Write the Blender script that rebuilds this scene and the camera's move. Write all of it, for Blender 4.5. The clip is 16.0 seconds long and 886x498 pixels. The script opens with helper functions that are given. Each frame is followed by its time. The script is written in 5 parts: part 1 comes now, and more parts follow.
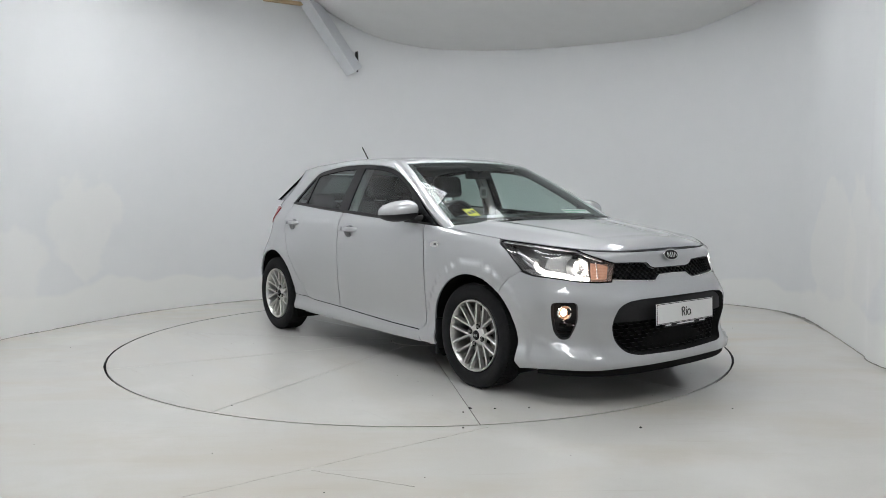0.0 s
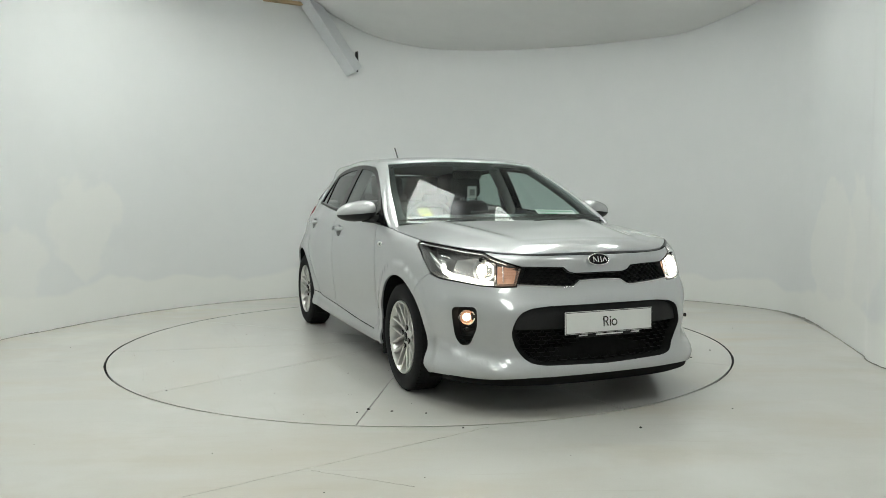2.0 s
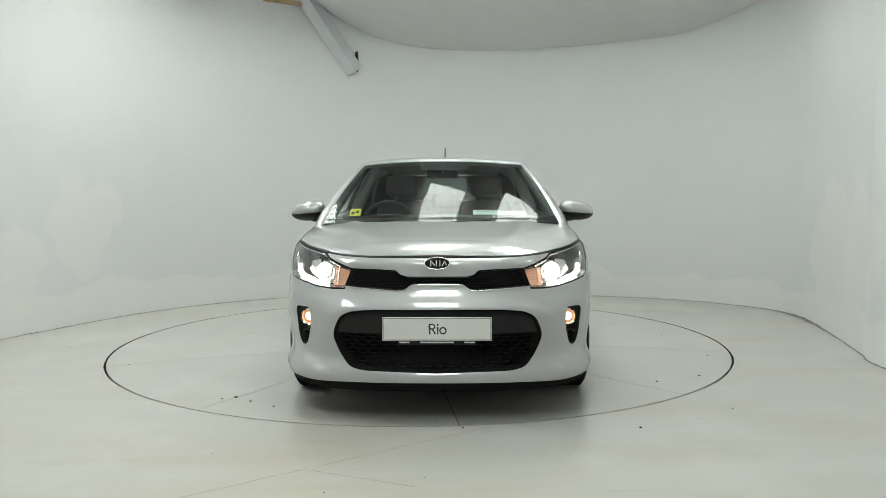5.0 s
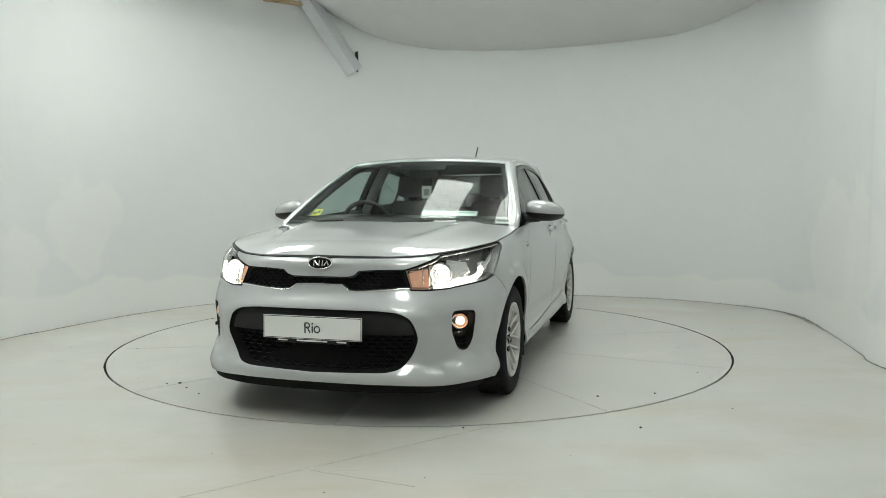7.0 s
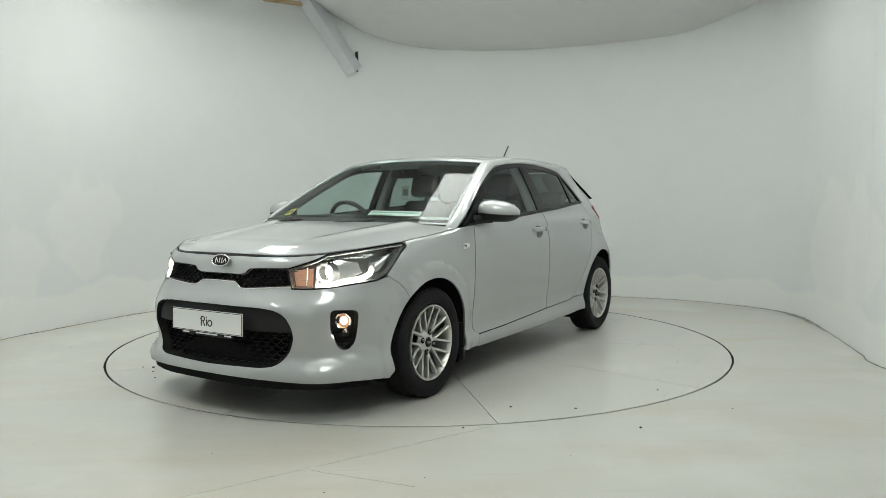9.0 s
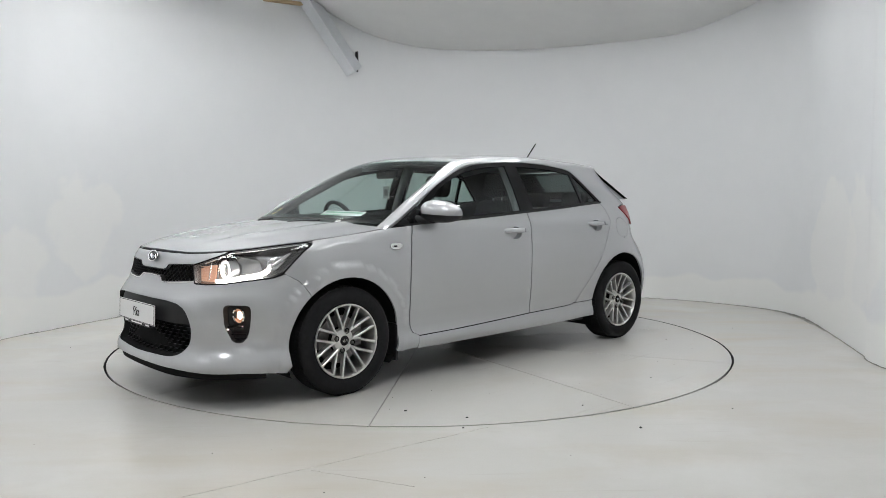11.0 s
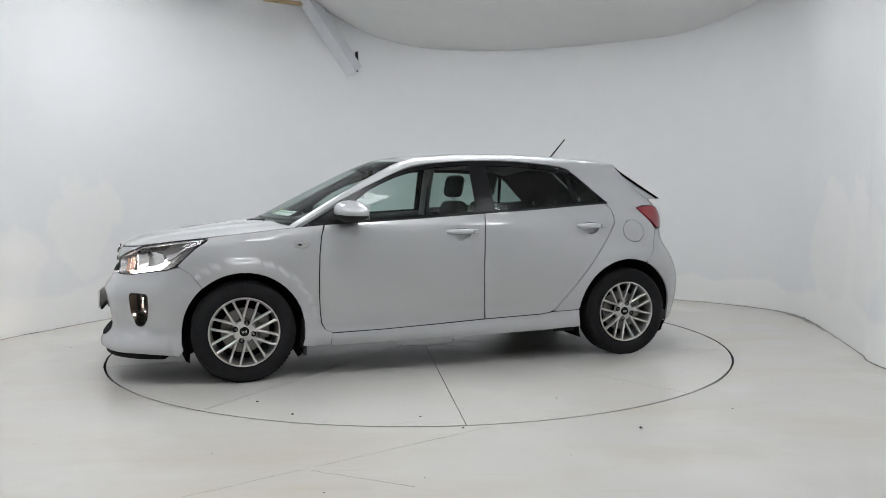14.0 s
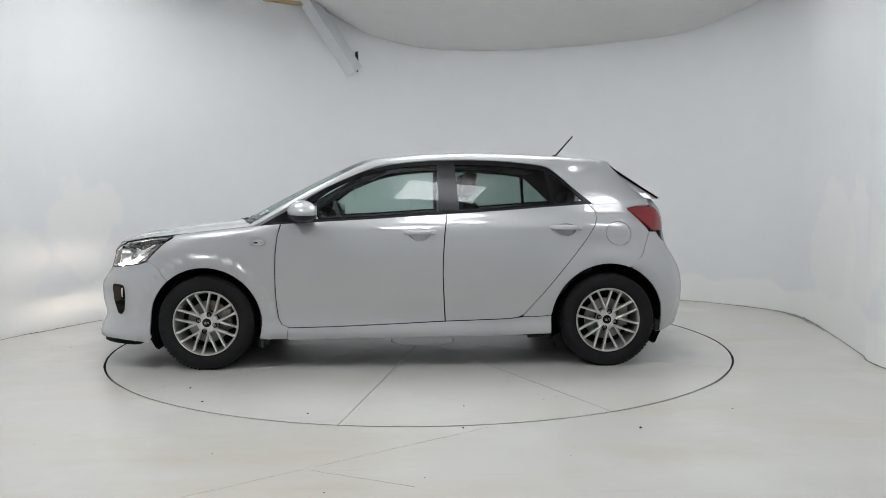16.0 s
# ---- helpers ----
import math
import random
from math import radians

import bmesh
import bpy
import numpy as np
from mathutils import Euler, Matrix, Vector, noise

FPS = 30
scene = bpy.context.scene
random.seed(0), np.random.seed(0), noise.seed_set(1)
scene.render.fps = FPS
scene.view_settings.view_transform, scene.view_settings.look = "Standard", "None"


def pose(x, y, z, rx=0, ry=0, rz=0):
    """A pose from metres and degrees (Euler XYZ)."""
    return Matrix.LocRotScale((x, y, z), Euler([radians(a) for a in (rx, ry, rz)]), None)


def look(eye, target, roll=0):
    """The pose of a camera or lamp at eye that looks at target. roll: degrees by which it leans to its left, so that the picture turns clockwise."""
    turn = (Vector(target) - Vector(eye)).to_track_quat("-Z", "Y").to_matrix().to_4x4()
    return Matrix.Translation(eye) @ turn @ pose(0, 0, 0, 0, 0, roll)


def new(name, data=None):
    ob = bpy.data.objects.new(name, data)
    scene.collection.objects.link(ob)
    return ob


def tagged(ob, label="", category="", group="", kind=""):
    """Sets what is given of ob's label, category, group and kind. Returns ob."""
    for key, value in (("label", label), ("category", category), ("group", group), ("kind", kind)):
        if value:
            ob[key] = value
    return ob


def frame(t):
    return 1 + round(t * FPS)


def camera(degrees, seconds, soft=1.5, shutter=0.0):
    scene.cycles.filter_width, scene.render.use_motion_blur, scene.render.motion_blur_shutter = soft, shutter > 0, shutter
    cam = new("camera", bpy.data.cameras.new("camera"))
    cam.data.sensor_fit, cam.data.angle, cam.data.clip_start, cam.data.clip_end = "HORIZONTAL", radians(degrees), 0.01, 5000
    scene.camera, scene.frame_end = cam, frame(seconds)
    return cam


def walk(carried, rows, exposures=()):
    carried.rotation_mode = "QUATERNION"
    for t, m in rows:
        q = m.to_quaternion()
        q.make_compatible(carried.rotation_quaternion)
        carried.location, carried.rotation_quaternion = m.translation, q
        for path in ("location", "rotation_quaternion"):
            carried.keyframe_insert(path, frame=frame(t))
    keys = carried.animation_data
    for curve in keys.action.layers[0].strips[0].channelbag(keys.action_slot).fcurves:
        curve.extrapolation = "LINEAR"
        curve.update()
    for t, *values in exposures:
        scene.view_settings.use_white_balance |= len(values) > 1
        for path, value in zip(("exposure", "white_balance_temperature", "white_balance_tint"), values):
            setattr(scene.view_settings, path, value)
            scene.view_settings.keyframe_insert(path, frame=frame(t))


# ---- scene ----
from mathutils.geometry import delaunay_2d_cdt

# ---------------------------------------------------------------- camera
cam = camera(60.97, 16.0, soft=0.65)
EYE = (0.0, -5.781, 1.078)
TARGET = (EYE[0] + 0.0280, EYE[1] + 0.9975, EYE[2] - 0.0644)
CAM_POSE = look(EYE, TARGET, -0.17)
walk(cam, [(0, CAM_POSE), (16, CAM_POSE)],
     exposures=[(0, -0.03, 6230, 9), (0.3, -0.03, 6280, 8), (0.7, -0.02, 6460, 1), (1.5, -0.02, 6500, -1),
                (9.2, -0.02, 6500, -2), (10.5, 0.02, 6370, 5), (11.3, 0.06, 6250, 10), (13.5, 0.06, 6235, 10), (16, 0.03, 6225, 9)])

# turn of the table and the car on it, degrees about the table's middle
TURN = [(0, -53.92), (1.5, -65.42), (3.5, -80.87), (7.0, -108.02), (9.0, -123.65),
        (12.5, -151.65), (14.5, -167.6), (16, -179.5)]
CAR_OFF = (0.165, 0.167)

# ---------------------------------------------------------------- world
world = bpy.data.worlds.new("world")
scene.world = world
world.use_nodes = True
world.node_tree.nodes["Background"].inputs[0].default_value = (0.8, 0.85, 0.9, 1)
world.node_tree.nodes["Background"].inputs[1].default_value = 0.02

PANEL_POWER = 11.1


# ---------------------------------------------------------------- materials
def nodes_of(name):
    m = bpy.data.materials.new(name)
    m.use_nodes = True
    nt = m.node_tree
    return m, nt, nt.nodes["Principled BSDF"]


def add_noise(nt, scale, detail=4, rough=0.55, coord="Object", stretch=None):
    tc = nt.nodes.new("ShaderNodeTexCoord")
    no = nt.nodes.new("ShaderNodeTexNoise")
    no.inputs["Scale"].default_value = scale
    no.inputs["Detail"].default_value = detail
    no.inputs["Roughness"].default_value = rough
    if stretch:
        mp = nt.nodes.new("ShaderNodeMapping")
        mp.inputs["Scale"].default_value = stretch
        nt.links.new(tc.outputs[coord], mp.inputs[0])
        nt.links.new(mp.outputs[0], no.inputs["Vector"])
    else:
        nt.links.new(tc.outputs[coord], no.inputs["Vector"])
    return no.outputs["Fac"]


def ramp(nt, fac, stops):
    r = nt.nodes.new("ShaderNodeValToRGB")
    els = r.color_ramp.elements
    while len(els) < len(stops):
        els.new(0.5)
    for e, (pos, col) in zip(els, stops):
        e.position = pos
        e.color = (*col, 1) if len(col) == 3 else col
    nt.links.new(fac, r.inputs[0])
    return r.outputs[0]


def grey(v):
    return (v, v, v)


def mix_col(nt, fac, a, b, mode="MIX"):
    m = nt.nodes.new("ShaderNodeMix")
    m.data_type, m.blend_type = "RGBA", mode
    for val, sock in ((fac, m.inputs[0]), (a, m.inputs[6]), (b, m.inputs[7])):
        if isinstance(val, (int, float)):
            sock.default_value = val
        elif isinstance(val, tuple):
            sock.default_value = (*val, 1)
        else:
            nt.links.new(val, sock)
    return m.outputs[2]


def bump(nt, bsdf, fac, strength, dist=0.002):
    b = nt.nodes.new("ShaderNodeBump")
    b.inputs["Strength"].default_value = strength
    b.inputs["Distance"].default_value = dist
    nt.links.new(fac, b.inputs["Height"])
    nt.links.new(b.outputs[0], bsdf.inputs["Normal"])


def simple(name, col, rough=0.5, metal=0.0, coat=0.0, var=0.12, scale=40, bumpy=0.0, emit=None, power=0, spec=0.5):
    """A plain material with grain at two scales."""
    m, nt, p = nodes_of(name)
    p.inputs["Roughness"].default_value = rough
    p.inputs["Metallic"].default_value = metal
    p.inputs["Specular IOR Level"].default_value = spec
    p.inputs["Coat Weight"].default_value = coat
    p.inputs["Coat Roughness"].default_value = 0.04
    if var:
        a = add_noise(nt, scale)
        c = add_noise(nt, scale * 0.12)
        lo, hi = tuple(max(0, v * (1 - var)) for v in col), tuple(min(1, v * (1 + var)) for v in col)
        base = mix_col(nt, 0.5, ramp(nt, a, [(0.3, lo), (0.7, hi)]), ramp(nt, c, [(0.3, lo), (0.7, hi)]))
        nt.links.new(base, p.inputs["Base Color"])
        if bumpy:
            bump(nt, p, a, bumpy, 0.001)
    else:
        p.inputs["Base Color"].default_value = (*col, 1)
    if emit:
        p.inputs["Emission Color"].default_value = (*emit, 1)
        p.inputs["Emission Strength"].default_value = power
    return m


def car_paint():
    m, nt, p = nodes_of("silver_paint")
    flake = add_noise(nt, 900, 2)
    broad = add_noise(nt, 3, 3)
    c = mix_col(nt, 0.4, ramp(nt, flake, [(0.3, (0.395, 0.402, 0.413)), (0.7, (0.515, 0.523, 0.535))]),
                ramp(nt, broad, [(0.3, (0.442, 0.450, 0.461)), (0.7, (0.470, 0.478, 0.489))]))
    nt.links.new(c, p.inputs["Base Color"])
    p.inputs["Metallic"].default_value = 0.6
    p.inputs["Roughness"].default_value = 0.50
    p.inputs["Coat Weight"].default_value = 1.0
    p.inputs["Coat Roughness"].default_value = 0.015
    p.inputs["Coat IOR"].default_value = 1.85
    return m


def glass(name, tint, gloss=0.05, rough=0.0, slant=0.9):
    """A thin pane: clear tinted light passes straight, the surface mirrors more at a slant."""
    m = bpy.data.materials.new(name)
    m.use_nodes = True
    nt = m.node_tree
    nt.nodes.remove(nt.nodes["Principled BSDF"])
    out = nt.nodes["Material Output"]
    tr = nt.nodes.new("ShaderNodeBsdfTransparent")
    tr.inputs[0].default_value = (*tint, 1)
    gl = nt.nodes.new("ShaderNodeBsdfGlossy")
    gl.inputs["Roughness"].default_value = rough
    lw = nt.nodes.new("ShaderNodeLayerWeight")
    lw.inputs["Blend"].default_value = 0.5
    pw = nt.nodes.new("ShaderNodeMath")
    pw.operation = "POWER"
    pw.inputs[1].default_value = 4.5
    nt.links.new(lw.outputs["Facing"], pw.inputs[0])
    ma = nt.nodes.new("ShaderNodeMath")
    ma.operation = "MULTIPLY_ADD"
    ma.inputs[1].default_value, ma.inputs[2].default_value = slant, gloss
    nt.links.new(pw.outputs[0], ma.inputs[0])
    mx = nt.nodes.new("ShaderNodeMixShader")
    nt.links.new(ma.outputs[0], mx.inputs[0])
    nt.links.new(tr.outputs[0], mx.inputs[1])
    nt.links.new(gl.outputs[0], mx.inputs[2])
    nt.links.new(mx.outputs[0], out.inputs[0])
    return m


def wall_paint():
    """White emulsion with roller texture and patches of newer, cleaner white low on the wall."""
    m, nt, p = nodes_of("white_wall_paint")
    fine, broad, mid = add_noise(nt, 260, 3), add_noise(nt, 0.7, 4), add_noise(nt, 5, 5)
    base = mix_col(nt, 0.5, ramp(nt, broad, [(0.3, (0.725, 0.735, 0.748)), (0.7, (0.755, 0.763, 0.773))]),
                   ramp(nt, mid, [(0.25, (0.725, 0.735, 0.746)), (0.75, (0.76, 0.767, 0.776))]))
    tc = nt.nodes.new("ShaderNodeTexCoord")
    sp = nt.nodes.new("ShaderNodeSeparateXYZ")
    nt.links.new(tc.outputs["Object"], sp.inputs[0])
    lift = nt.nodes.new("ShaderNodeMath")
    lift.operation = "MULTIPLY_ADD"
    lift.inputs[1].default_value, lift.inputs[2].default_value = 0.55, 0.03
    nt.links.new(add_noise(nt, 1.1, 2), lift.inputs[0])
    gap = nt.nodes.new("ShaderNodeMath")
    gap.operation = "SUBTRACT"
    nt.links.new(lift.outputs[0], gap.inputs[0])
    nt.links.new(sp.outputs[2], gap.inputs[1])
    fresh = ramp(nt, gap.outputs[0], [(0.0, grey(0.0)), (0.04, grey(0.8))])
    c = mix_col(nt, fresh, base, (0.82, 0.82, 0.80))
    warp = nt.nodes.new("ShaderNodeVectorMath")
    warp.operation = "MULTIPLY_ADD"
    wn = nt.nodes.new("ShaderNodeTexNoise")
    wn.inputs["Scale"].default_value, wn.inputs["Detail"].default_value = 2.6, 3
    nt.links.new(tc.outputs["Object"], wn.inputs["Vector"])
    warp.inputs[1].default_value = (0.5, 0.5, 0.7)
    nt.links.new(wn.outputs["Color"], warp.inputs[0])
    nt.links.new(tc.outputs["Object"], warp.inputs[2])
    for centre, size in (((-2.70, 1.22, 1.23), 0.42), ((-2.98, 0.52, 0.95), 0.36), ((3.50, 0.4, 0.95), 0.66), ((3.35, -0.35, 1.05), 0.5)):
        ds = nt.nodes.new("ShaderNodeVectorMath")
        ds.operation = "DISTANCE"
        nt.links.new(warp.outputs[0], ds.inputs[0])
        ds.inputs[1].default_value = centre
        c = mix_col(nt, ramp(nt, ds.outputs["Value"], [(size - 0.07, grey(0.55)), (size, grey(0.0))]), c, (0.82, 0.815, 0.795))
    nt.links.new(c, p.inputs["Base Color"])
    p.inputs["Roughness"].default_value = 0.62
    bump(nt, p, fine, 0.25, 0.0012)
    return m


def floor_paint(name, dirt):
    """Pale grey resin floor: glossy, scuffed, with tyre dust and tan stains."""
    m, nt, p = nodes_of(name)
    fine, broad = add_noise(nt, 120, 4), add_noise(nt, 0.55, 5, 0.6)
    streak = add_noise(nt, 1.1, 6, 0.55, stretch=(0.6, 2.0, 1))
    speck = add_noise(nt, 38, 3, 0.7)
    base = mix_col(nt, 0.35, ramp(nt, broad, [(0.3, (0.565, 0.552, 0.515)), (0.7, (0.615, 0.607, 0.578))]),
                   ramp(nt, fine, [(0.3, (0.57, 0.562, 0.53)), (0.7, (0.62, 0.612, 0.585))]))
    tan = ramp(nt, streak, [(0.46, grey(0.0)), (0.72, grey(dirt))])
    c = mix_col(nt, tan, base, (0.54, 0.495, 0.42))
    scratch = ramp(nt, add_noise(nt, 3.0, 8, 0.7, stretch=(0.35, 7.0, 1)), [(0.60, grey(0.0)), (0.68, grey(0.35))])
    c = mix_col(nt, scratch, c, (0.48, 0.45, 0.40))
    pale = ramp(nt, add_noise(nt, 0.9, 5, 0.6), [(0.52, grey(0.0)), (0.66, grey(0.5))])
    c = mix_col(nt, pale, c, (0.665, 0.66, 0.635))
    dots = ramp(nt, speck, [(0.74, grey(0.0)), (0.80, grey(0.35))])
    c = mix_col(nt, dots, c, (0.33, 0.32, 0.30))
    nt.links.new(c, p.inputs["Base Color"])
    rr = ramp(nt, streak, [(0.3, grey(0.17)), (0.7, grey(0.27))])
    nt.links.new(rr, p.inputs["Roughness"])
    p.inputs["Specular IOR Level"].default_value = 0.5
    bump(nt, p, add_noise(nt, 14, 3), 0.05, 0.002)
    return m


M_PAINT = car_paint()
M_WALL = wall_paint()
M_CEIL = simple("ceiling_paint", (0.72, 0.72, 0.715), 0.7, var=0.03, scale=6)
M_FLOOR = floor_paint("resin_floor", 0.85)
M_TABLE = floor_paint("resin_table", 0.45)
M_GAP = simple("dark_gap", (0.02, 0.02, 0.02), 0.8, var=0.3)
M_BLACK = simple("black_plastic", (0.014, 0.014, 0.015), 0.5, var=0.25, scale=120, bumpy=0.1, spec=0.3)
M_GLOSS = simple("gloss_black", (0.008, 0.008, 0.009), 0.22, coat=0.0, var=0.2, spec=0.22)
M_LINER = simple("underbody_black", (0.012, 0.012, 0.012), 0.9, var=0.3, spec=0.1)
M_NET = simple("grille_net", (0.008, 0.008, 0.009), 0.6, var=0.2, spec=0.12)
M_LAMPBED = simple("lamp_bed", (0.24, 0.24, 0.245), 0.25, metal=0.7, var=0.1, scale=25)
M_REFL = simple("lamp_reflector", (0.75, 0.75, 0.74), 0.22, metal=0.9, var=0.06, scale=30)
M_TYRE = simple("tyre_rubber", (0.013, 0.013, 0.014), 0.78, var=0.3, scale=60, bumpy=0.3, spec=0.2)
M_ALLOY = simple("alloy", (0.62, 0.61, 0.59), 0.32, metal=0.85, coat=0.3, var=0.06)
M_CHROME = simple("chrome", (0.8, 0.8, 0.8), 0.08, metal=1.0, var=0.03)
M_STEEL = simple("brake_steel", (0.25, 0.24, 0.23), 0.45, metal=0.9, var=0.2)
M_BEAM = simple("beam_paint", (0.63, 0.645, 0.67), 0.5, var=0.05, scale=8)
M_WOOD = simple("bare_timber", (0.45, 0.34, 0.2), 0.7, var=0.2, scale=14)
M_WHITE = simple("white_plate", (0.82, 0.82, 0.81), 0.3, var=0.02)
M_INK = simple("black_ink", (0.02, 0.02, 0.02), 0.5, var=0.1)
M_YELLOW = simple("yellow_sticker", (0.75, 0.68, 0.03), 0.4, var=0.05)
M_CLOTH = simple("seat_cloth", (0.03, 0.03, 0.032), 0.95, var=0.3, scale=150, bumpy=0.4)
M_DASH = simple("dash_plastic", (0.028, 0.028, 0.03), 0.6, var=0.2, scale=90, bumpy=0.2)
M_TRIM = simple("headlining", (0.38, 0.38, 0.37), 0.9, var=0.08)
M_GLASS = glass("window_glass", (0.64, 0.74, 0.71), 0.042)
M_GLASS_B = glass("rear_screen_glass", (0.16, 0.19, 0.185), 0.02, 0.0, 0.06)
M_GLASS_R = glass("rear_glass", (0.46, 0.55, 0.52), 0.040)
M_WSCREEN = glass("windscreen_glass", (0.74, 0.83, 0.80), 0.036, 0.0, 0.5)
M_LENS = glass("lamp_lens", (0.95, 0.95, 0.95), 0.06)
M_RED = simple("red_lens", (0.22, 0.004, 0.010), 0.28, coat=0.25, var=0.1)
# no lamp itself: faint emission stands in for headlamp light caught in the amber
M_AMBER = simple("glowing_amber_reflector", (0.68, 0.40, 0.28), 0.15, metal=0.4, var=0.3, scale=60, emit=(1.0, 0.55, 0.36), power=0.22)
M_BULB = simple("headlamp_glow", (1, 1, 1), 0.3, var=0, emit=(1.0, 0.84, 0.70), power=24)
M_FOGBULB = simple("fog_glow", (1, 1, 1), 0.3, var=0, emit=(1.0, 0.76, 0.52), power=5)
M_DRL = simple("position_light_glow", (1, 1, 1), 0.3, var=0, emit=(1.0, 0.93, 0.85), power=7)
M_LOWBEAM = simple("low_beam_source", (1, 1, 1), 0.3, var=0, emit=(1.0, 0.80, 0.68), power=9000)
M_FOGBEAM = simple("fog_beam_source", (1, 1, 1), 0.3, var=0, emit=(1.0, 0.82, 0.68), power=20000)
M_BOWL = simple("lamp_bowl", (0.42, 0.42, 0.42), 0.3, metal=0.9, var=0.1, scale=30)
M_PANEL = simple("led_diffuser", (0.9, 0.9, 0.9), 0.5, var=0, emit=(1.0, 0.995, 0.985), power=PANEL_POWER)


# ---------------------------------------------------------------- builders
def mesh_object(name, verts, faces, material, parent=None, label="", smooth=False, normals=None):
    me = bpy.data.meshes.new(name)
    me.from_pydata([tuple(v) for v in verts], [], [tuple(f) for f in faces])
    me.materials.append(material)
    if smooth:
        me.polygons.foreach_set("use_smooth", [True] * len(me.polygons))
    if normals is not None:
        me.normals_split_custom_set(normals)
    me.update()
    ob = new(name, me)
    if parent:
        ob.parent = parent
    if label:
        tagged(ob, label)
    return ob


def part(name, bm, material, parent=None, label="", smooth=None):
    """Link a bmesh as one mesh object. smooth: the angle in degrees under which edges are shaded smooth."""
    if smooth:
        bm.normal_update()
        for f in bm.faces:
            f.smooth = True
        for e in bm.edges:
            e.smooth = len(e.link_faces) == 2 and e.calc_face_angle(0) < radians(smooth)
    me = bpy.data.meshes.new(name)
    bm.to_mesh(me)
    bm.free()
    me.materials.append(material)
    ob = new(name, me)
    if parent:
        ob.parent = parent
    if label:
        tagged(ob, label)
    return ob


def box(sx, sy, sz, at=(0, 0, 0), bevel=0.0, segs=2, m=None):
    bm = bmesh.new()
    bmesh.ops.create_cube(bm, size=1, matrix=Matrix.Diagonal((sx, sy, sz, 1)))
    if bevel:
        bmesh.ops.bevel(bm, geom=bm.edges[:], offset=bevel, segments=segs, affect="EDGES", profile=0.5)
    bmesh.ops.transform(bm, matrix=Matrix.Translation(at) @ (m or Matrix()), verts=bm.verts)
    return bm


def join(*bms):
    out = bms[0]
    for b in bms[1:]:
        me = bpy.data.meshes.new("tmp")
        b.to_mesh(me)
        b.free()
        out.from_mesh(me)
        bpy.data.meshes.remove(me)
    return out


def revolve(profile, n=48, axis="z", close=False):
    """A bmesh from (radius, height) pairs turned about an axis."""
    bm = bmesh.new()
    rings = []
    for k in range(n):
        a = 2 * math.pi * k / n
        ring = []
        for r, h in profile:
            c, s = r * math.cos(a), r * math.sin(a)
            ring.append(bm.verts.new((c, s, h) if axis == "z" else (c, h, s) if axis == "y" else (h, c, s)))
        rings.append(ring)
    m = len(profile)
    for k in range(n):
        a, b = rings[k], rings[(k + 1) % n]
        for i in range(m if close else m - 1):
            j = (i + 1) % m
            bm.faces.new((a[i], b[i], b[j], a[j]))
    bmesh.ops.remove_doubles(bm, verts=bm.verts, dist=1e-5)
    bmesh.ops.recalc_face_normals(bm, faces=bm.faces)
    return bm


def tube(points, radius, n=8):
    """A round rod through points; radius may be a list."""
    bm = bmesh.new()
    pts = [Vector(q) for q in points]
    rings = []
    for i, q in enumerate(pts):
        d = (pts[min(i + 1, len(pts) - 1)] - pts[max(i - 1, 0)]).normalized()
        s = d.orthogonal().normalized() if abs(d.z) > 0.95 else d.cross(Vector((0, 0, 1))).normalized()
        t = d.cross(s)
        r = radius[i] if isinstance(radius, (list, tuple)) else radius
        rings.append([bm.verts.new(q + r * (math.cos(2 * math.pi * k / n) * s + math.sin(2 * math.pi * k / n) * t))
                      for k in range(n)])
    for a, b in zip(rings, rings[1:]):
        for k in range(n):
            bm.faces.new((a[k], a[(k + 1) % n], b[(k + 1) % n], b[k]))
    bm.faces.new(rings[0])
    bm.faces.new(rings[-1])
    bmesh.ops.recalc_face_normals(bm, faces=bm.faces)
    return bm


def plate(outline, depth, m=None, bevel=0.0):
    """A flat slab: an outline in its own x, y plane, thick along z."""
    bm = bmesh.new()
    f = bm.faces.new([bm.verts.new((x, y, 0)) for x, y in outline])
    ret = bmesh.ops.extrude_face_region(bm, geom=[f])
    bmesh.ops.translate(bm, vec=(0, 0, depth), verts=[v for v in ret["geom"] if isinstance(v, bmesh.types.BMVert)])
    bmesh.ops.recalc_face_normals(bm, faces=bm.faces)
    if bevel:
        bmesh.ops.bevel(bm, geom=bm.edges[:], offset=bevel, segments=2, affect="EDGES")
    if m:
        bmesh.ops.transform(bm, matrix=m, verts=bm.verts)
    return bm


def spl(xs, ys):
    """A smooth curve through points, for numbers or arrays."""
    xs, ys = np.array(xs, float), np.array(ys, float)
    if xs[0] > xs[-1]:
        xs, ys = xs[::-1], ys[::-1]
    d = np.diff(ys) / np.diff(xs)
    h = np.diff(xs)
    m = np.empty_like(ys)
    m[0], m[-1] = d[0], d[-1]
    m[1:-1] = (d[:-1] * h[1:] + d[1:] * h[:-1]) / (h[1:] + h[:-1])

    def f(q):
        q = np.asarray(q, float)
        c = np.clip(q, xs[0], xs[-1])
        i = np.clip(np.searchsorted(xs, c) - 1, 0, len(h) - 1)
        t = (c - xs[i]) / h[i]
        v = ((1 + 2 * t) * (1 - t) ** 2 * ys[i] + t * (1 - t) ** 2 * h[i] * m[i]
             + t * t * (3 - 2 * t) * ys[i + 1] + t * t * (t - 1) * h[i] * m[i + 1])
        return v + np.where(q < xs[0], (q - xs[0]) * m[0], 0) + np.where(q > xs[-1], (q - xs[-1]) * m[-1], 0)
    return f


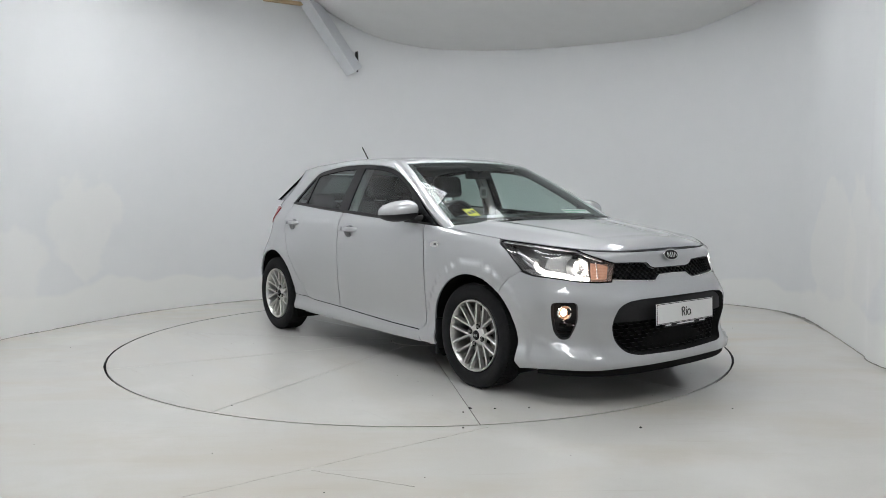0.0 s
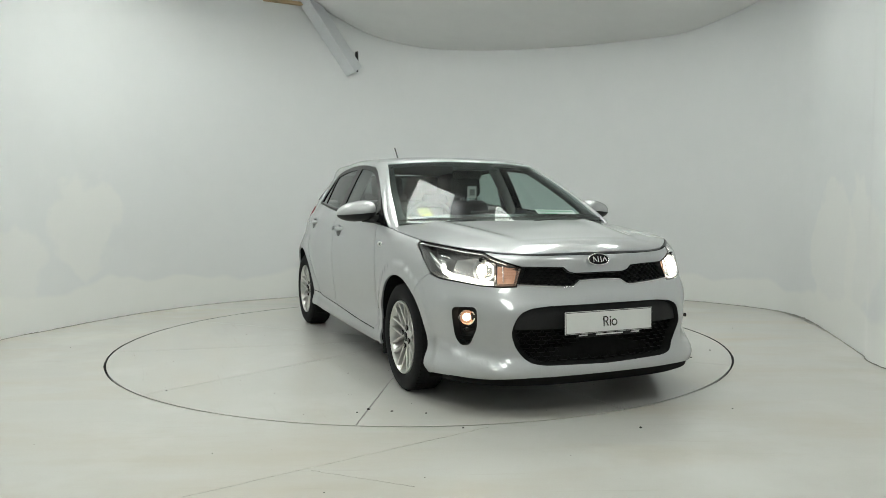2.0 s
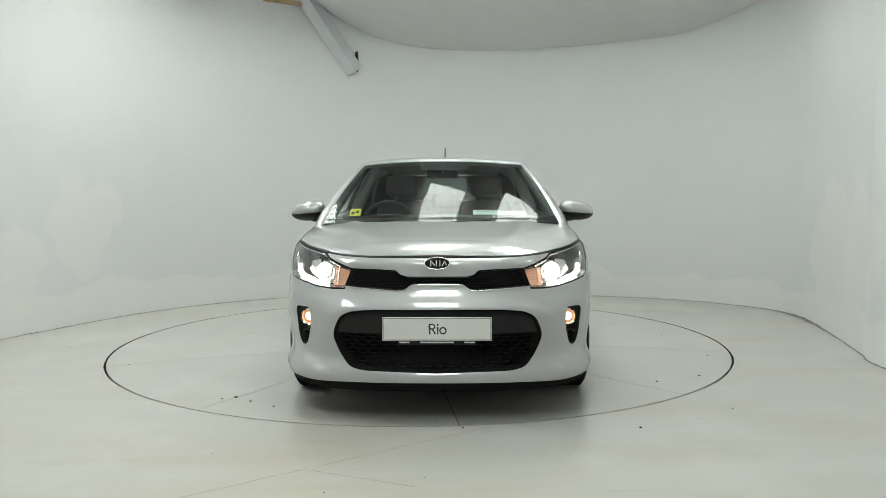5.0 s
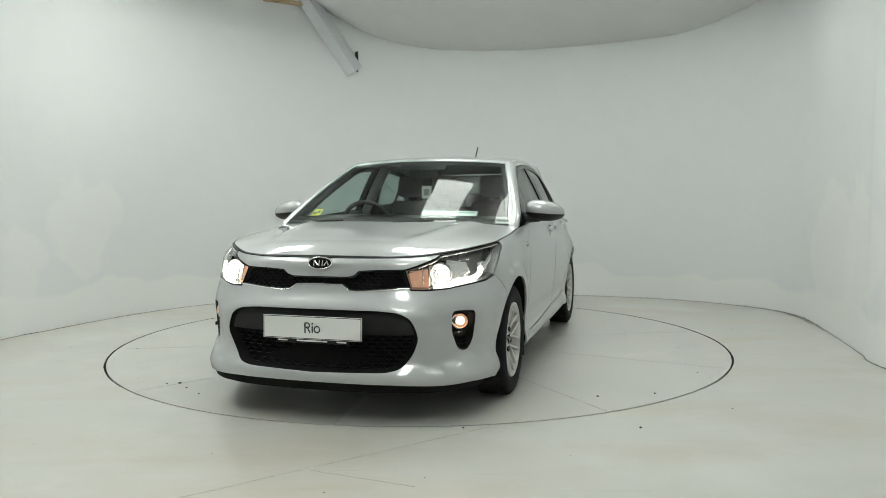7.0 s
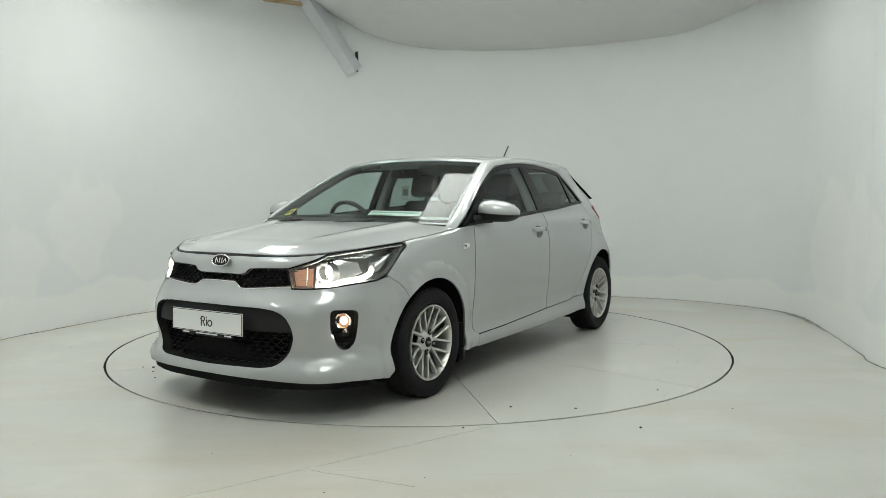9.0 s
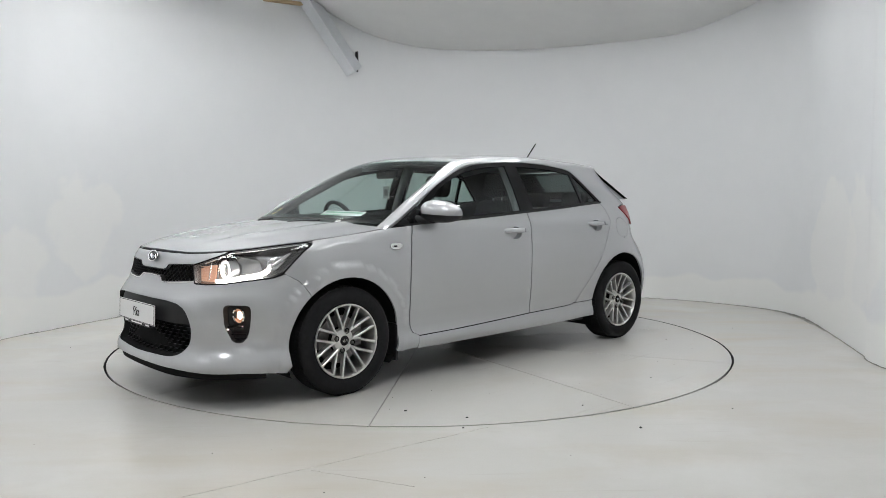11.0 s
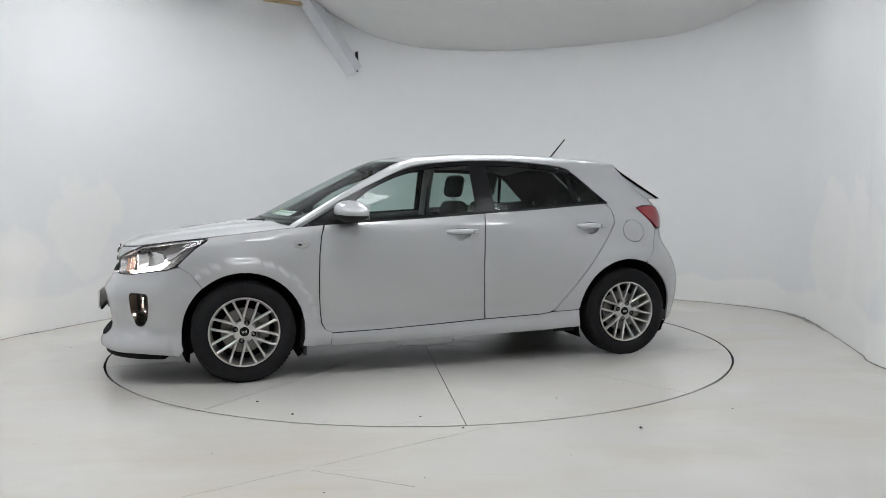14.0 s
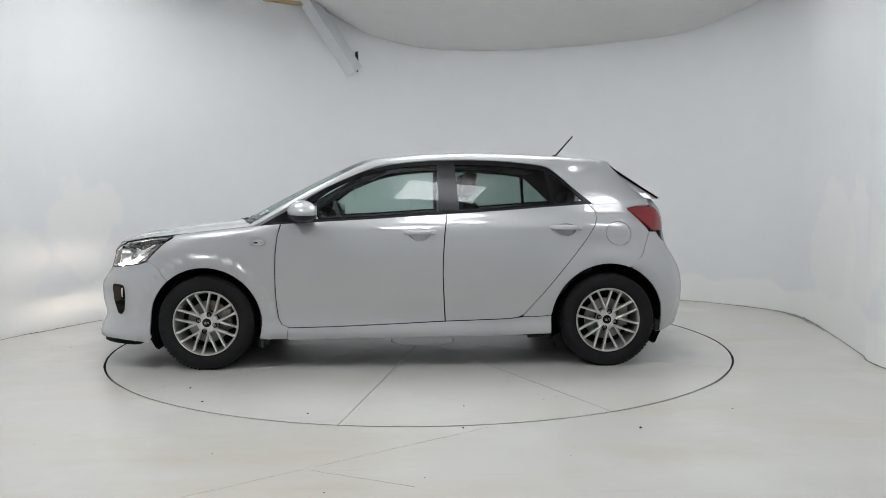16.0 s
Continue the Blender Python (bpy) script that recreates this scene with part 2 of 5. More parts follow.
def sstep(a, b, v):
    t = np.clip((np.asarray(v, float) - a) / (b - a), 0, 1)
    return t * t * (3 - 2 * t)


def resample(poly, step):
    out = []
    for (a, b), (c, d) in zip(poly, poly[1:] + poly[:1]):
        n = max(1, int(math.ceil(math.hypot(c - a, d - b) / step)))
        out += [(a + (c - a) * k / n, b + (d - b) * k / n) for k in range(n)]
    return out


def inside(poly, pts):
    x, y = pts[:, 0], pts[:, 1]
    res = np.zeros(len(pts), bool)
    for (a, b), (c, d) in zip(poly, poly[1:] + poly[:1]):
        if b != d:
            res ^= ((b > y) != (d > y)) & (x < (c - a) * (y - b) / (d - b) + a)
    return res


def patch(name, outer, holes, surf, material, parent, step=0.03, flange=0.012, label="", up=None):
    """A panel cut out of a curved surface: surf(a, b) gives its points. It gets a folded edge all round."""
    loops = [resample(list(q), step * 0.5) for q in [outer] + list(holes)]
    bound = np.array([q for l in loops for q in l])
    lo, hi = bound.min(0), bound.max(0)
    ga, gb = np.meshgrid(np.arange(lo[0], hi[0], step), np.arange(lo[1], hi[1], step))
    grid = np.stack([ga.ravel(), gb.ravel()], 1)
    ok = inside(loops[0], grid)
    for l in loops[1:]:
        ok &= ~inside(l, grid)
    grid = grid[ok]
    if len(grid):
        near = np.min(np.linalg.norm(grid[:, None] - bound[None], axis=2), axis=1)
        grid = grid[near > step * 0.42]
    pts = np.concatenate([bound, grid])
    edges, k = [], 0
    for l in loops:
        n = len(l)
        edges += [(k + i, k + (i + 1) % n) for i in range(n)]
        k += n
    vs, _, fs, orig, _, _ = delaunay_2d_cdt([Vector(q) for q in pts], edges, [], 0, 1e-7)
    ab = np.array([tuple(v) for v in vs])
    fs = np.array([f for f in fs if len(f) == 3])
    cen = ab[fs].mean(1)
    ok = inside(loops[0], cen)
    for l in loops[1:]:
        ok &= ~inside(l, cen)
    fs = fs[ok]
    e = 1e-3
    co = surf(ab[:, 0], ab[:, 1])
    nn = np.cross(surf(ab[:, 0] + e, ab[:, 1]) - surf(ab[:, 0] - e, ab[:, 1]),
                  surf(ab[:, 0], ab[:, 1] + e) - surf(ab[:, 0], ab[:, 1] - e))
    nn /= np.linalg.norm(nn, axis=1)[:, None] + 1e-12
    ref = co - np.array([0, 0, 0.6]) * [1, 1, 1]
    ref[:, 0] = np.where(np.abs(co[:, 0]) > 1.3, co[:, 0] * 0.9, 0)
    if up is not None:
        ref = np.tile(np.array(up, float), (len(co), 1))
    if np.sum(nn * ref) < 0:
        nn = -nn
    flat = ab[fs]
    area = np.cross(flat[:, 1] - flat[:, 0], flat[:, 2] - flat[:, 0])
    fs[area < 0] = fs[area < 0][:, ::-1]
    tri = co[fs]
    fn = np.cross(tri[:, 1] - tri[:, 0], tri[:, 2] - tri[:, 0])
    if np.sum(fn * nn[fs[:, 0]]) < 0:
        fs = fs[:, ::-1]
    faces = [tuple(int(i) for i in f) for f in fs]
    normals = [tuple(nn[i]) for f in faces for i in f]
    verts = [tuple(v) for v in co]
    if flange:
        count = {}
        for f in faces:
            for i in range(3):
                a, b = f[i], f[(i + 1) % 3]
                count[(a, b)] = count.get((a, b), 0) + 1
        rim = [(a, b) for (a, b) in count if (b, a) not in count]
        low = {}
        for a, b in rim:
            for i in (a, b):
                if i not in low:
                    low[i] = len(verts)
                    verts.append(tuple(co[i] - nn[i] * flange))
        for a, b in rim:
            f = (b, a, low[a], low[b])
            faces.append(f)
            va, vb, vc = (np.array(verts[i]) for i in f[:3])
            q = np.cross(vb - va, vc - va)
            q = q / (np.linalg.norm(q) + 1e-12)
            normals += [tuple(q)] * 4
    return mesh_object(name, verts, faces, material, parent, label, True, normals)


def loft(name, rows, material, parent, label="", flip=False, smooth=True, up=None):
    """A sheet through rows of points."""
    rows = [[Vector(q) for q in r] for r in rows]
    n = len(rows[0])
    verts = [q for r in rows for q in r]
    faces = []
    for i in range(len(rows) - 1):
        for j in range(n - 1):
            f = (i * n + j, i * n + j + 1, (i + 1) * n + j + 1, (i + 1) * n + j)
            faces.append(f[::-1] if flip else f)
    return mesh_object(name, verts, faces, material, parent, label, smooth)


# ---------------------------------------------------------------- room
WALL_PLAN = [(-3.4, -7.2), (-3.45, -5.0), (-3.5, -2.5), (-3.44, -1.0), (-3.3, 0.1), (-3.13, 0.55), (-2.92, 1.08), (-2.7, 1.52),
             (-2.42, 1.9), (-2.1, 2.22), (-1.7, 2.5), (-1.2, 2.76), (-0.6, 2.93), (0.0, 3.0), (0.6, 2.97), (1.2, 2.84),
             (1.7, 2.66), (2.25, 2.47), (2.76, 2.2), (3.16, 1.82), (3.42, 1.4), (3.46, 1.0), (3.40, 0.6), (3.22, -0.1),
             (3.05, -0.7), (2.945, -1.1), (2.95, -2.5), (3.0, -5.0), (3.0, -7.2)]
WALL_TOP = [3.15, 3.15, 3.15, 3.2, 3.32, 3.38, 3.4, 3.4, 3.4, 3.4, 3.38, 3.26, 2.97, 2.83, 2.79, 2.78, 2.78, 2.80, 2.83,
            2.95, 3.08, 3.14, 3.15, 3.15, 3.15, 3.15, 3.15, 3.15, 3.15]
_s = np.arange(len(WALL_PLAN))
_q = np.linspace(0, len(WALL_PLAN) - 1, 170)
WX, WY, WZ = (spl(_s, v)(_q) for v in ([a for a, b in WALL_PLAN], [b for a, b in WALL_PLAN], WALL_TOP))


def room():
    n = len(_q)
    tx, ty = np.gradient(WX), np.gradient(WY)
    ln = np.hypot(tx, ty)
    ox, oy = -ty / ln, tx / ln                      # outward
    verts, faces = [], []
    levels = 14
    for i in range(n):
        for k in range(levels):
            verts.append((WX[i], WY[i], (WZ[i] + 0.02) * k / (levels - 1)))
        verts.append((WX[i] + 0.12 * ox[i], WY[i] + 0.12 * oy[i], WZ[i] + 0.02))
        verts.append((WX[i] + 0.12 * ox[i], WY[i] + 0.12 * oy[i], -0.1))
    m = levels + 2
    for i in range(n - 1):
        for k in range(m - 1):
            a, b = i * m + k, (i + 1) * m + k
            faces.append((a, a + 1, b + 1, b))
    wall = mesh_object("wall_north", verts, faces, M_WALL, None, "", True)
    me = wall.data
    for e in me.edges:
        a, b = e.vertices
        if a % m >= levels - 1 and b % m >= levels - 1:
            e.use_edge_sharp = True
    tagged(wall, "curved white painted studio wall with patchy touch-ups", "wall", kind="structure")
    back = part("wall_south", box(6.9, 0.12, 3.3, (-0.2, -7.22, 1.6)), M_WALL)
    tagged(back, "plain white painted wall closing the studio", "wall", kind="structure")

    # ceiling: from the wall's top edge it swells up to a level middle
    verts, faces = [], []
    cx, cy, steps = 0.0, -1.8, 14
    for i in range(n):
        for k in range(steps + 1):
            t = k / steps
            h = WZ[i] + (3.15 - WZ[i]) * sstep(0.0, 0.45, t)
            verts.append((WX[i] + 0.05 * ox[i] + (cx - WX[i]) * t, WY[i] + 0.05 * oy[i] + (cy - WY[i]) * t, h))
    m = steps + 1
    for i in range(n):
        j = (i + 1) % n
        for k in range(steps):
            faces.append((i * m + k, j * m + k, j * m + k + 1, i * m + k + 1))
    ceil = mesh_object("ceiling", verts, faces, M_CEIL, None, "", True)
    tagged(ceil, "pale grey painted ceiling curving down to the wall", "ceiling", kind="structure")

    # floor with the round pit of the turntable
    verts, faces = [], []
    rim, N = 2.254, 320
    rings = [rim, 2.6, 3.4, 5.0, 9.0]
    for k in range(N):
        a = 2 * math.pi * k / N
        chip = 0.003 * noise.noise((7 * math.cos(a), 7 * math.sin(a), 2)) + 0.0018 * noise.noise((31 * math.cos(a), 31 * math.sin(a), 5))
        verts += [((r + (chip if r == rim else 0)) * math.cos(a), (r + (chip if r == rim else 0)) * math.sin(a), 0) for r in rings]
    m = len(rings)
    for k in range(N):
        j = (k + 1) % N
        for i in range(m - 1):
            faces.append((k * m + i, k * m + i + 1, j * m + i + 1, j * m + i))
    fl = mesh_object("floor", verts, faces, M_FLOOR)
    tagged(fl, "pale grey glossy resin floor with scuffs and tan stains", "floor", kind="structure")
    pit = part("floor_pit", revolve([(0.0, -0.22), (2.262, -0.22), (2.262, -0.004)], 160), M_GAP)
    tagged(pit, "dark pit under the turntable", "floor", kind="structure")

    # rough sealant and dirt along the foot of the wall
    rnd = random.Random(4)
    verts, faces = [], []
    qq = np.linspace(3.2, 26.5, 520)
    sx, sy = spl(_s, [a for a, b in WALL_PLAN])(qq), spl(_s, [b for a, b in WALL_PLAN])(qq)
    gx, gy = np.gradient(sx), np.gradient(sy)
    gl = np.hypot(gx, gy)
    for i in range(len(qq)):
        worn = math.exp(-((sy[i] - 0.95) / 0.55) ** 2) * (sx[i] > 0)
        w = 0.003 + 0.010 * noise.noise((i * 0.09, 3, 0)) ** 2 * 3 + 0.004 * rnd.random() + 0.045 * worn * (0.7 + 0.6 * noise.noise((i * 0.21, 1, 4)))
        h = 0.004 + 0.010 * abs(noise.noise((i * 0.33, 9, 0))) + 0.008 * worn * rnd.random()
        nx, ny = gy[i] / gl[i], -gx[i] / gl[i]
        verts += [(sx[i] + nx * w, sy[i] + ny * w, 0.0005), (sx[i] + nx * w * 0.6, sy[i] + ny * w * 0.6, h * 0.6),
                  (sx[i] - nx * 0.004, sy[i] - ny * 0.004, h)]
    for i in range(len(qq) - 1):
        for k in range(2):
            faces.append((i * 3 + k, i * 3 + k + 1, (i + 1) * 3 + k + 1, (i + 1) * 3 + k))
    tr = mesh_object("trim", verts, faces, simple("dirty_sealant", (0.20, 0.195, 0.18), 0.8, var=0.7, scale=14), None, "", True)
    tagged(tr, "ragged dirty sealant bead along the foot of the wall", "trim", kind="structure")

    # worn, filled joint that runs across the floor and off the table's rim, with a short branch
    verts, faces = [], []
    for (x0, y0, x1, y1, wide) in [(-1.50, -3.50, 0.31, -2.268, 0.0026), (-0.446, -2.82, -0.03, -3.005, 0.0010)]:
        n = int(math.hypot(x1 - x0, y1 - y0) / 0.012)
        ux, uy = (x1 - x0) / (n * 0.012), (y1 - y0) / (n * 0.012)
        for i in range(n + 1):
            q = i / n
            wob = 0.006 * noise.noise((q * 9, wide * 900, 0)) + 0.0025 * rnd.uniform(-1, 1)
            w = wide * max(0.08, 0.55 + 1.1 * noise.noise((q * 41, 5, wide * 500)))
            cx, cy = x0 + (x1 - x0) * q - uy * wob, y0 + (y1 - y0) * q + ux * wob
            verts += [(cx + uy * w, cy - ux * w, 0.0004), (cx, cy, 0.0016), (cx - uy * w, cy + ux * w, 0.0004)]
            if i:
                b = len(verts) - 6
                faces += [(b, b + 3, b + 4, b + 1), (b + 1, b + 4, b + 5, b + 2)]
    mesh_object("floor_joint", verts, faces, simple("joint_filler", (0.46, 0.44, 0.39), 0.8, var=0.5, scale=20), fl,
                "worn filled joint")


room()


def beam():
    """Sloping roof beam that comes down from the ceiling and dies into the wall beside a dark slit."""
    th = tagged(new("roof_beam"), "white painted sloping roof beam running down into the wall", "beam")
    foot, head, wide = Vector((-0.740, 2.780, 2.527)), Vector((-1.204, 2.55, 3.244)), 0.15
    run = (head - foot).normalized()
    face = Vector((0.10, -0.98, -0.18))
    face = (face - face.dot(run) * run).normalized()
    left = run.cross(face)
    if left.x > 0:
        left = -left
    na = math.cos(radians(40)) * face + math.sin(radians(40)) * left
    nb = math.cos(radians(50)) * face - math.sin(radians(50)) * left
    m = Matrix((na, nb, na.cross(nb))).transposed().to_4x4()
    m.translation = foot + run * 0.64 - (na + nb) * wide / 2
    part("web", box(wide, wide, 1.30, (0, 0, 0), 0.004, 1), M_BEAM, th).matrix_local = m
    hole = part("wall_hole", plate([(0.05, -0.10), (0.098, -0.122), (0.102, 0.02), (0.099, 0.110), (0.07, 0.10)], 0.02), M_GAP)
    hole.matrix_world = Matrix.Translation((-0.812, 2.872, 2.655)) @ Euler((radians(90), 0, radians(14))).to_matrix().to_4x4()
    tagged(hole, "dark ragged hole in the wall around the beam end", "hole", kind="structure")
    tim = part("timber_batten", box(0.62, 0.05, 0.035, (-1.40, 2.585, 3.225), 0.003, 2, pose(0, 0, 0, 0, 0, 28)), M_WOOD)
    tagged(tim, "bare timber batten fixed under the ceiling", "batten")


beam()


def ceiling_light(x, y, sx, sy, rz=0, z=3.06):
    th = tagged(new("ceiling_light"), "flat white LED ceiling panel, lit, out of view", "ceiling light", "ceiling lights")
    th.matrix_world = pose(x, y, z, 0, 0, rz)
    fr = join(box(sx + 0.04, 0.02, 0.03, (0, sy / 2 + 0.01, 0)), box(sx + 0.04, 0.02, 0.03, (0, -sy / 2 - 0.01, 0)),
              box(0.02, sy, 0.03, (sx / 2 + 0.01, 0, 0)), box(0.02, sy, 0.03, (-sx / 2 - 0.01, 0, 0)))
    part("frame", fr, M_WHITE, th)
    part("diffuser", box(sx, sy, 0.02, (0, 0, 0.0)), M_PANEL, th)
    for hx in (0.2, -0.2):
        part("hanger", tube([(hx, 0, 0.01), (hx, 0, 0.1)], 0.006), M_BEAM, th)
    return th


# panels placed from reflections and wall glow; the last three are added fill
for spec in [(0.08, 0.10, 0.52, 1.0, -20), (1.16, 0.05, 0.52, 1.0, -20), (-1.8, 0.38, 0.52, 1.1, -15), (2.3, 0.5, 0.3, 0.4, -20),
             (0.32, -2.41, 0.95, 0.52, -15), (-0.1, -4.6, 0.6, 1.2, 0),
             (-2.3, -2.3, 0.6, 1.2, 0), (2.3, -2.6, 0.4, 0.4, 0)]:
    ceiling_light(*spec)


def turntable():
    th = tagged(new("turntable"), "round floor turntable of pale resin sectors with thin joints", "turntable")
    R, r0, n, half = 2.240, 0.245, 10, 0.0024
    for k in range(n):
        a0, a1 = radians(7 + 36 * k), radians(7 + 36 * (k + 1))
        out = []
        for r, rev in ((R, False), (r0, True)):
            g = half / r
            arc = [(r * math.cos(a), r * math.sin(a)) for a in np.linspace(a0 + g, a1 - g, 18)]
            out += arc[::-1] if rev else arc
        part("sector", plate(out, 0.011, Matrix.Translation((0, 0, -0.011))), M_TABLE, th)
    part("base_disc", revolve([(0, -0.012), (2.236, -0.012), (2.236, -0.08), (0, -0.08)], 160), M_GAP, th)
    part("centre_plate", revolve([(0, 0.002), (0.232, 0.002), (0.238, 0), (0.238, -0.02), (0, -0.02)], 48), M_TABLE, th)
    return th


TABLE = turntable()


def debris():
    """Grit and rubber crumbs: some lie on the floor, some ride on the table."""
    rnd = random.Random(11)

    def crumbs(name, places, parent, label):
        bm = bmesh.new()
        for x, y, r in places:
            s = bmesh.new()
            bmesh.ops.create_icosphere(s, subdivisions=1, radius=r)
            for v in s.verts:
                v.co = Vector((v.co.x * rnd.uniform(0.6, 1.5), v.co.y * rnd.uniform(0.6, 1.5), v.co.z * 0.5 + r * 0.42))
            bmesh.ops.transform(s, matrix=Matrix.Translation((x, y, 0)), verts=s.verts)
            join(bm, s)
        ob = part(name, bm, M_CRUMB, parent)
        tagged(ob, label, "debris" if not parent else "", kind="stuff")
    M_CRUMB = simple("rubber_crumb", (0.05, 0.048, 0.045), 0.8, var=0.4)
    crumbs("floor_grit", [(1.03, -2.31, 0.009), (0.19, -2.28, 0.006), (-0.9, -2.6, 0.003), (1.6, -2.0, 0.004), (-2.6, -0.2, 0.004), (2.6, 0.4, 0.004)]
           + [(rnd.uniform(-2.9, 2.7), rnd.uniform(-4.0, -2.3), rnd.uniform(0.0015, 0.003)) for _ in range(30)], None, "scattered dark grit on the resin floor")
    pts = [(1.72, -0.95, 0.010), (1.80, -0.85, 0.007), (1.75, -1.02, 0.006), (1.9, -0.7, 0.006), (1.2, 1.75, 0.007), (0.6, 2.0, 0.006), (1.35, 1.45, 0.008),
           (-0.2, 1.9, 0.005), (0.9, -1.9, 0.006)]
    pts += [(r * math.cos(a), r * math.sin(a), rnd.uniform(0.0012, 0.0028)) for r, a in ((rnd.uniform(1.0, 2.2), rnd.uniform(0, 6.28)) for _ in range(60))]
    crumbs("table_grit", pts, TABLE, "")


debris()

# ---------------------------------------------------------------- car: surfaces
# car space: x forward, y to its left, z up, origin on the ground between the axles
FX, RX, WZ_F, WZ_R, ARCH_F, ARCH_R = 1.22, -1.36, 0.302, 0.302, 0.357, 0.370
PLAN = [(2.052, 0.0), (2.047, 0.2), (2.022, 0.4), (1.955, 0.56), (1.85, 0.69), (1.70, 0.785), (1.5, 0.826), (1.22, 0.843),
        (0.8, 0.842), (0.3, 0.845), (-0.3, 0.846), (-0.9, 0.846), (-1.36, 0.842), (-1.62, 0.812), (-1.80, 0.74), (-1.91, 0.60),
        (-1.965, 0.4), (-1.985, 0.2), (-1.988, 0.0)]
_px, _py = [a for a, b in PLAN], [b for a, b in PLAN]
_px, _py = _px[3:0:-1] + _px + _px[-2:-5:-1], [-v for v in _py[3:0:-1]] + _py + [-v for v in _py[-2:-5:-1]]
_pu = np.concatenate([[0], np.cumsum(np.hypot(np.diff(_px), np.diff(_py)))])
_pu -= _pu[3]
PX, PY = spl(_pu, _px), spl(_pu, _py)
U_END = _pu[-4]
_uu = np.linspace(0, U_END, 4000)
_xx, _yy = PX(_uu), PY(_uu)

F_SIDE = spl([0.15, 0.19, 0.235, 0.265, 0.30, 0.36, 0.44, 0.55, 0.66, 0.76, 0.82, 0.87, 0.905, 0.935, 0.96, 0.985, 1.02, 1.06, 1.12],
             [0.055, 0.032, 0.016, 0.020, 0.031, 0.031, 0.019, 0.008, 0.003, 0.006, 0.013, 0.021, 0.029, 0.041, 0.056, 0.070, 0.084, 0.099, 0.120])
F_FRONT = spl([0.12, 0.17, 0.21, 0.245, 0.30, 0.45, 0.54, 0.58, 0.63, 0.70, 0.76, 0.79, 0.81, 0.86],
              [0.06, 0.000, -0.022, -0.013, 0.018, 0.004, 0.010, 0.028, 0.058, 0.082, 0.095, 0.110, 0.135, 0.21])
F_REAR = spl([0.15, 0.22, 0.30, 0.45, 0.55, 0.63, 0.70, 0.78, 0.87, 0.97, 1.03, 1.09, 1.14],
             [0.10, 0.05, 0.025, 0.0, 0.004, 0.025, 0.060, 0.108, 0.128, 0.140, 0.165, 0.215, 0.28])
K_SIDE = spl([-2.0, -1.6, -1.35, -1.1, -0.8, -0.4, 0.3, 0.9, 1.15, 1.35, 1.5, 1.7, 2.1],
             [1.3, 1.3, 1.3, 1.2, 1.1, 1.0, 1.0, 1.05, 1.35, 1.9, 2.3, 2.4, 2.4])
TUCK = spl([-2.0, -1.44, -1.1, -0.8, -0.5, 0.0, 2.0], [0.036, 0.036, 0.026, 0.014, 0.004, 0.0, 0.0])
BELT = spl([-1.75, -1.29, -1.0, -0.716, -0.31, 0.23, 0.52, 0.81, 0.9], [1.092, 1.056, 1.037, 1.016, 0.992, 0.959, 0.945, 0.928, 0.922])
EDGE = spl([0.75, 0.85, 1.0, 1.1, 1.3, 1.5, 1.7, 1.85, 1.95, 2.06],
           [0.930, 0.924, 0.910, 0.899, 0.878, 0.858, 0.838, 0.822, 0.810, 0.800])


def top_of(x):
    """Height of the upper edge of the body's flank at the plan's x."""
    w = sstep(0.72, 0.9, x)
    return np.where(x < 0.7, BELT(np.clip(x, -1.75, 0.9)), (1 - w) * BELT(np.clip(x, -1.75, 0.9)) + w * EDGE(x))


def flank(u, z, deep=0.0):
    """A point of the car's flank: u metres along the plan from the front's middle (left positive), at height z."""
    u, z = np.broadcast_arrays(np.asarray(u, float), np.asarray(z, float))
    a = np.abs(u)
    x, y = PX(a), PY(a)
    e = 1e-3
    tx, ty = PX(a + e) - PX(a - e), PY(a + e) - PY(a - e)
    ln = np.hypot(tx, ty)
    tx, ty = tx / ln, ty / ln
    wf, wr = sstep(1.40, 1.95, x), sstep(-1.50, -1.86, x)
    k = 1 + (K_SIDE(x) - 1) * sstep(0.60, 0.86, z)
    ins = (1 - wf - wr) * (F_SIDE(z) * k + TUCK(x) * sstep(0.62, 0.84, z)) + wf * F_FRONT(z) + wr * F_REAR(z)
    zt = top_of(x)
    t = np.clip((z - (zt - 0.045)) / 0.045, 0, 1.3)
    ins = ins + 0.020 * t * t * sstep(0.75, 1.0, x) * (1 - wf)
    for wx, r, g0, g1, flare in ((FX, ARCH_F, 0.058, 0.082, 0.010), (RX, ARCH_R, 0.02, 0.13, 0.012)):
        d = np.hypot(x - wx, z - 0.302)
        ins = ins - flare * (1 - sstep(r + g0, r + g1, d)) * (z > 0.1)
    # a shallow scoop beside each fog lamp
    ins = ins + 0.028 * np.exp(-((a - U_FOG) / 0.15) ** 2 - ((z - 0.46) / 0.11) ** 2)
    # ledge that rises from the lower grille's corner to the foot of the fog lamp
    rise = np.clip((a - 0.55) / 0.36, 0, 1)
    under = z - (0.238 + 0.095 * rise)
    ins = ins - 0.011 * np.exp(-(under / np.where(under > 0, 0.016, 0.05)) ** 2) * sstep(0.50, 0.62, a) * (1 - sstep(0.84, 0.98, a))
    # raised frame round the lower grille
    d = (a / 0.53) ** 4 + (np.abs(z - 0.405) / 0.155) ** 4
    ins = ins - 0.006 * np.exp(-((d - 1.3) / 0.6) ** 2)
    ins = ins + deep
    return np.stack([x - ins * ty, (y + ins * tx) * np.where(u < 0, -1, 1), z], -1)


U_FOG = 0.80


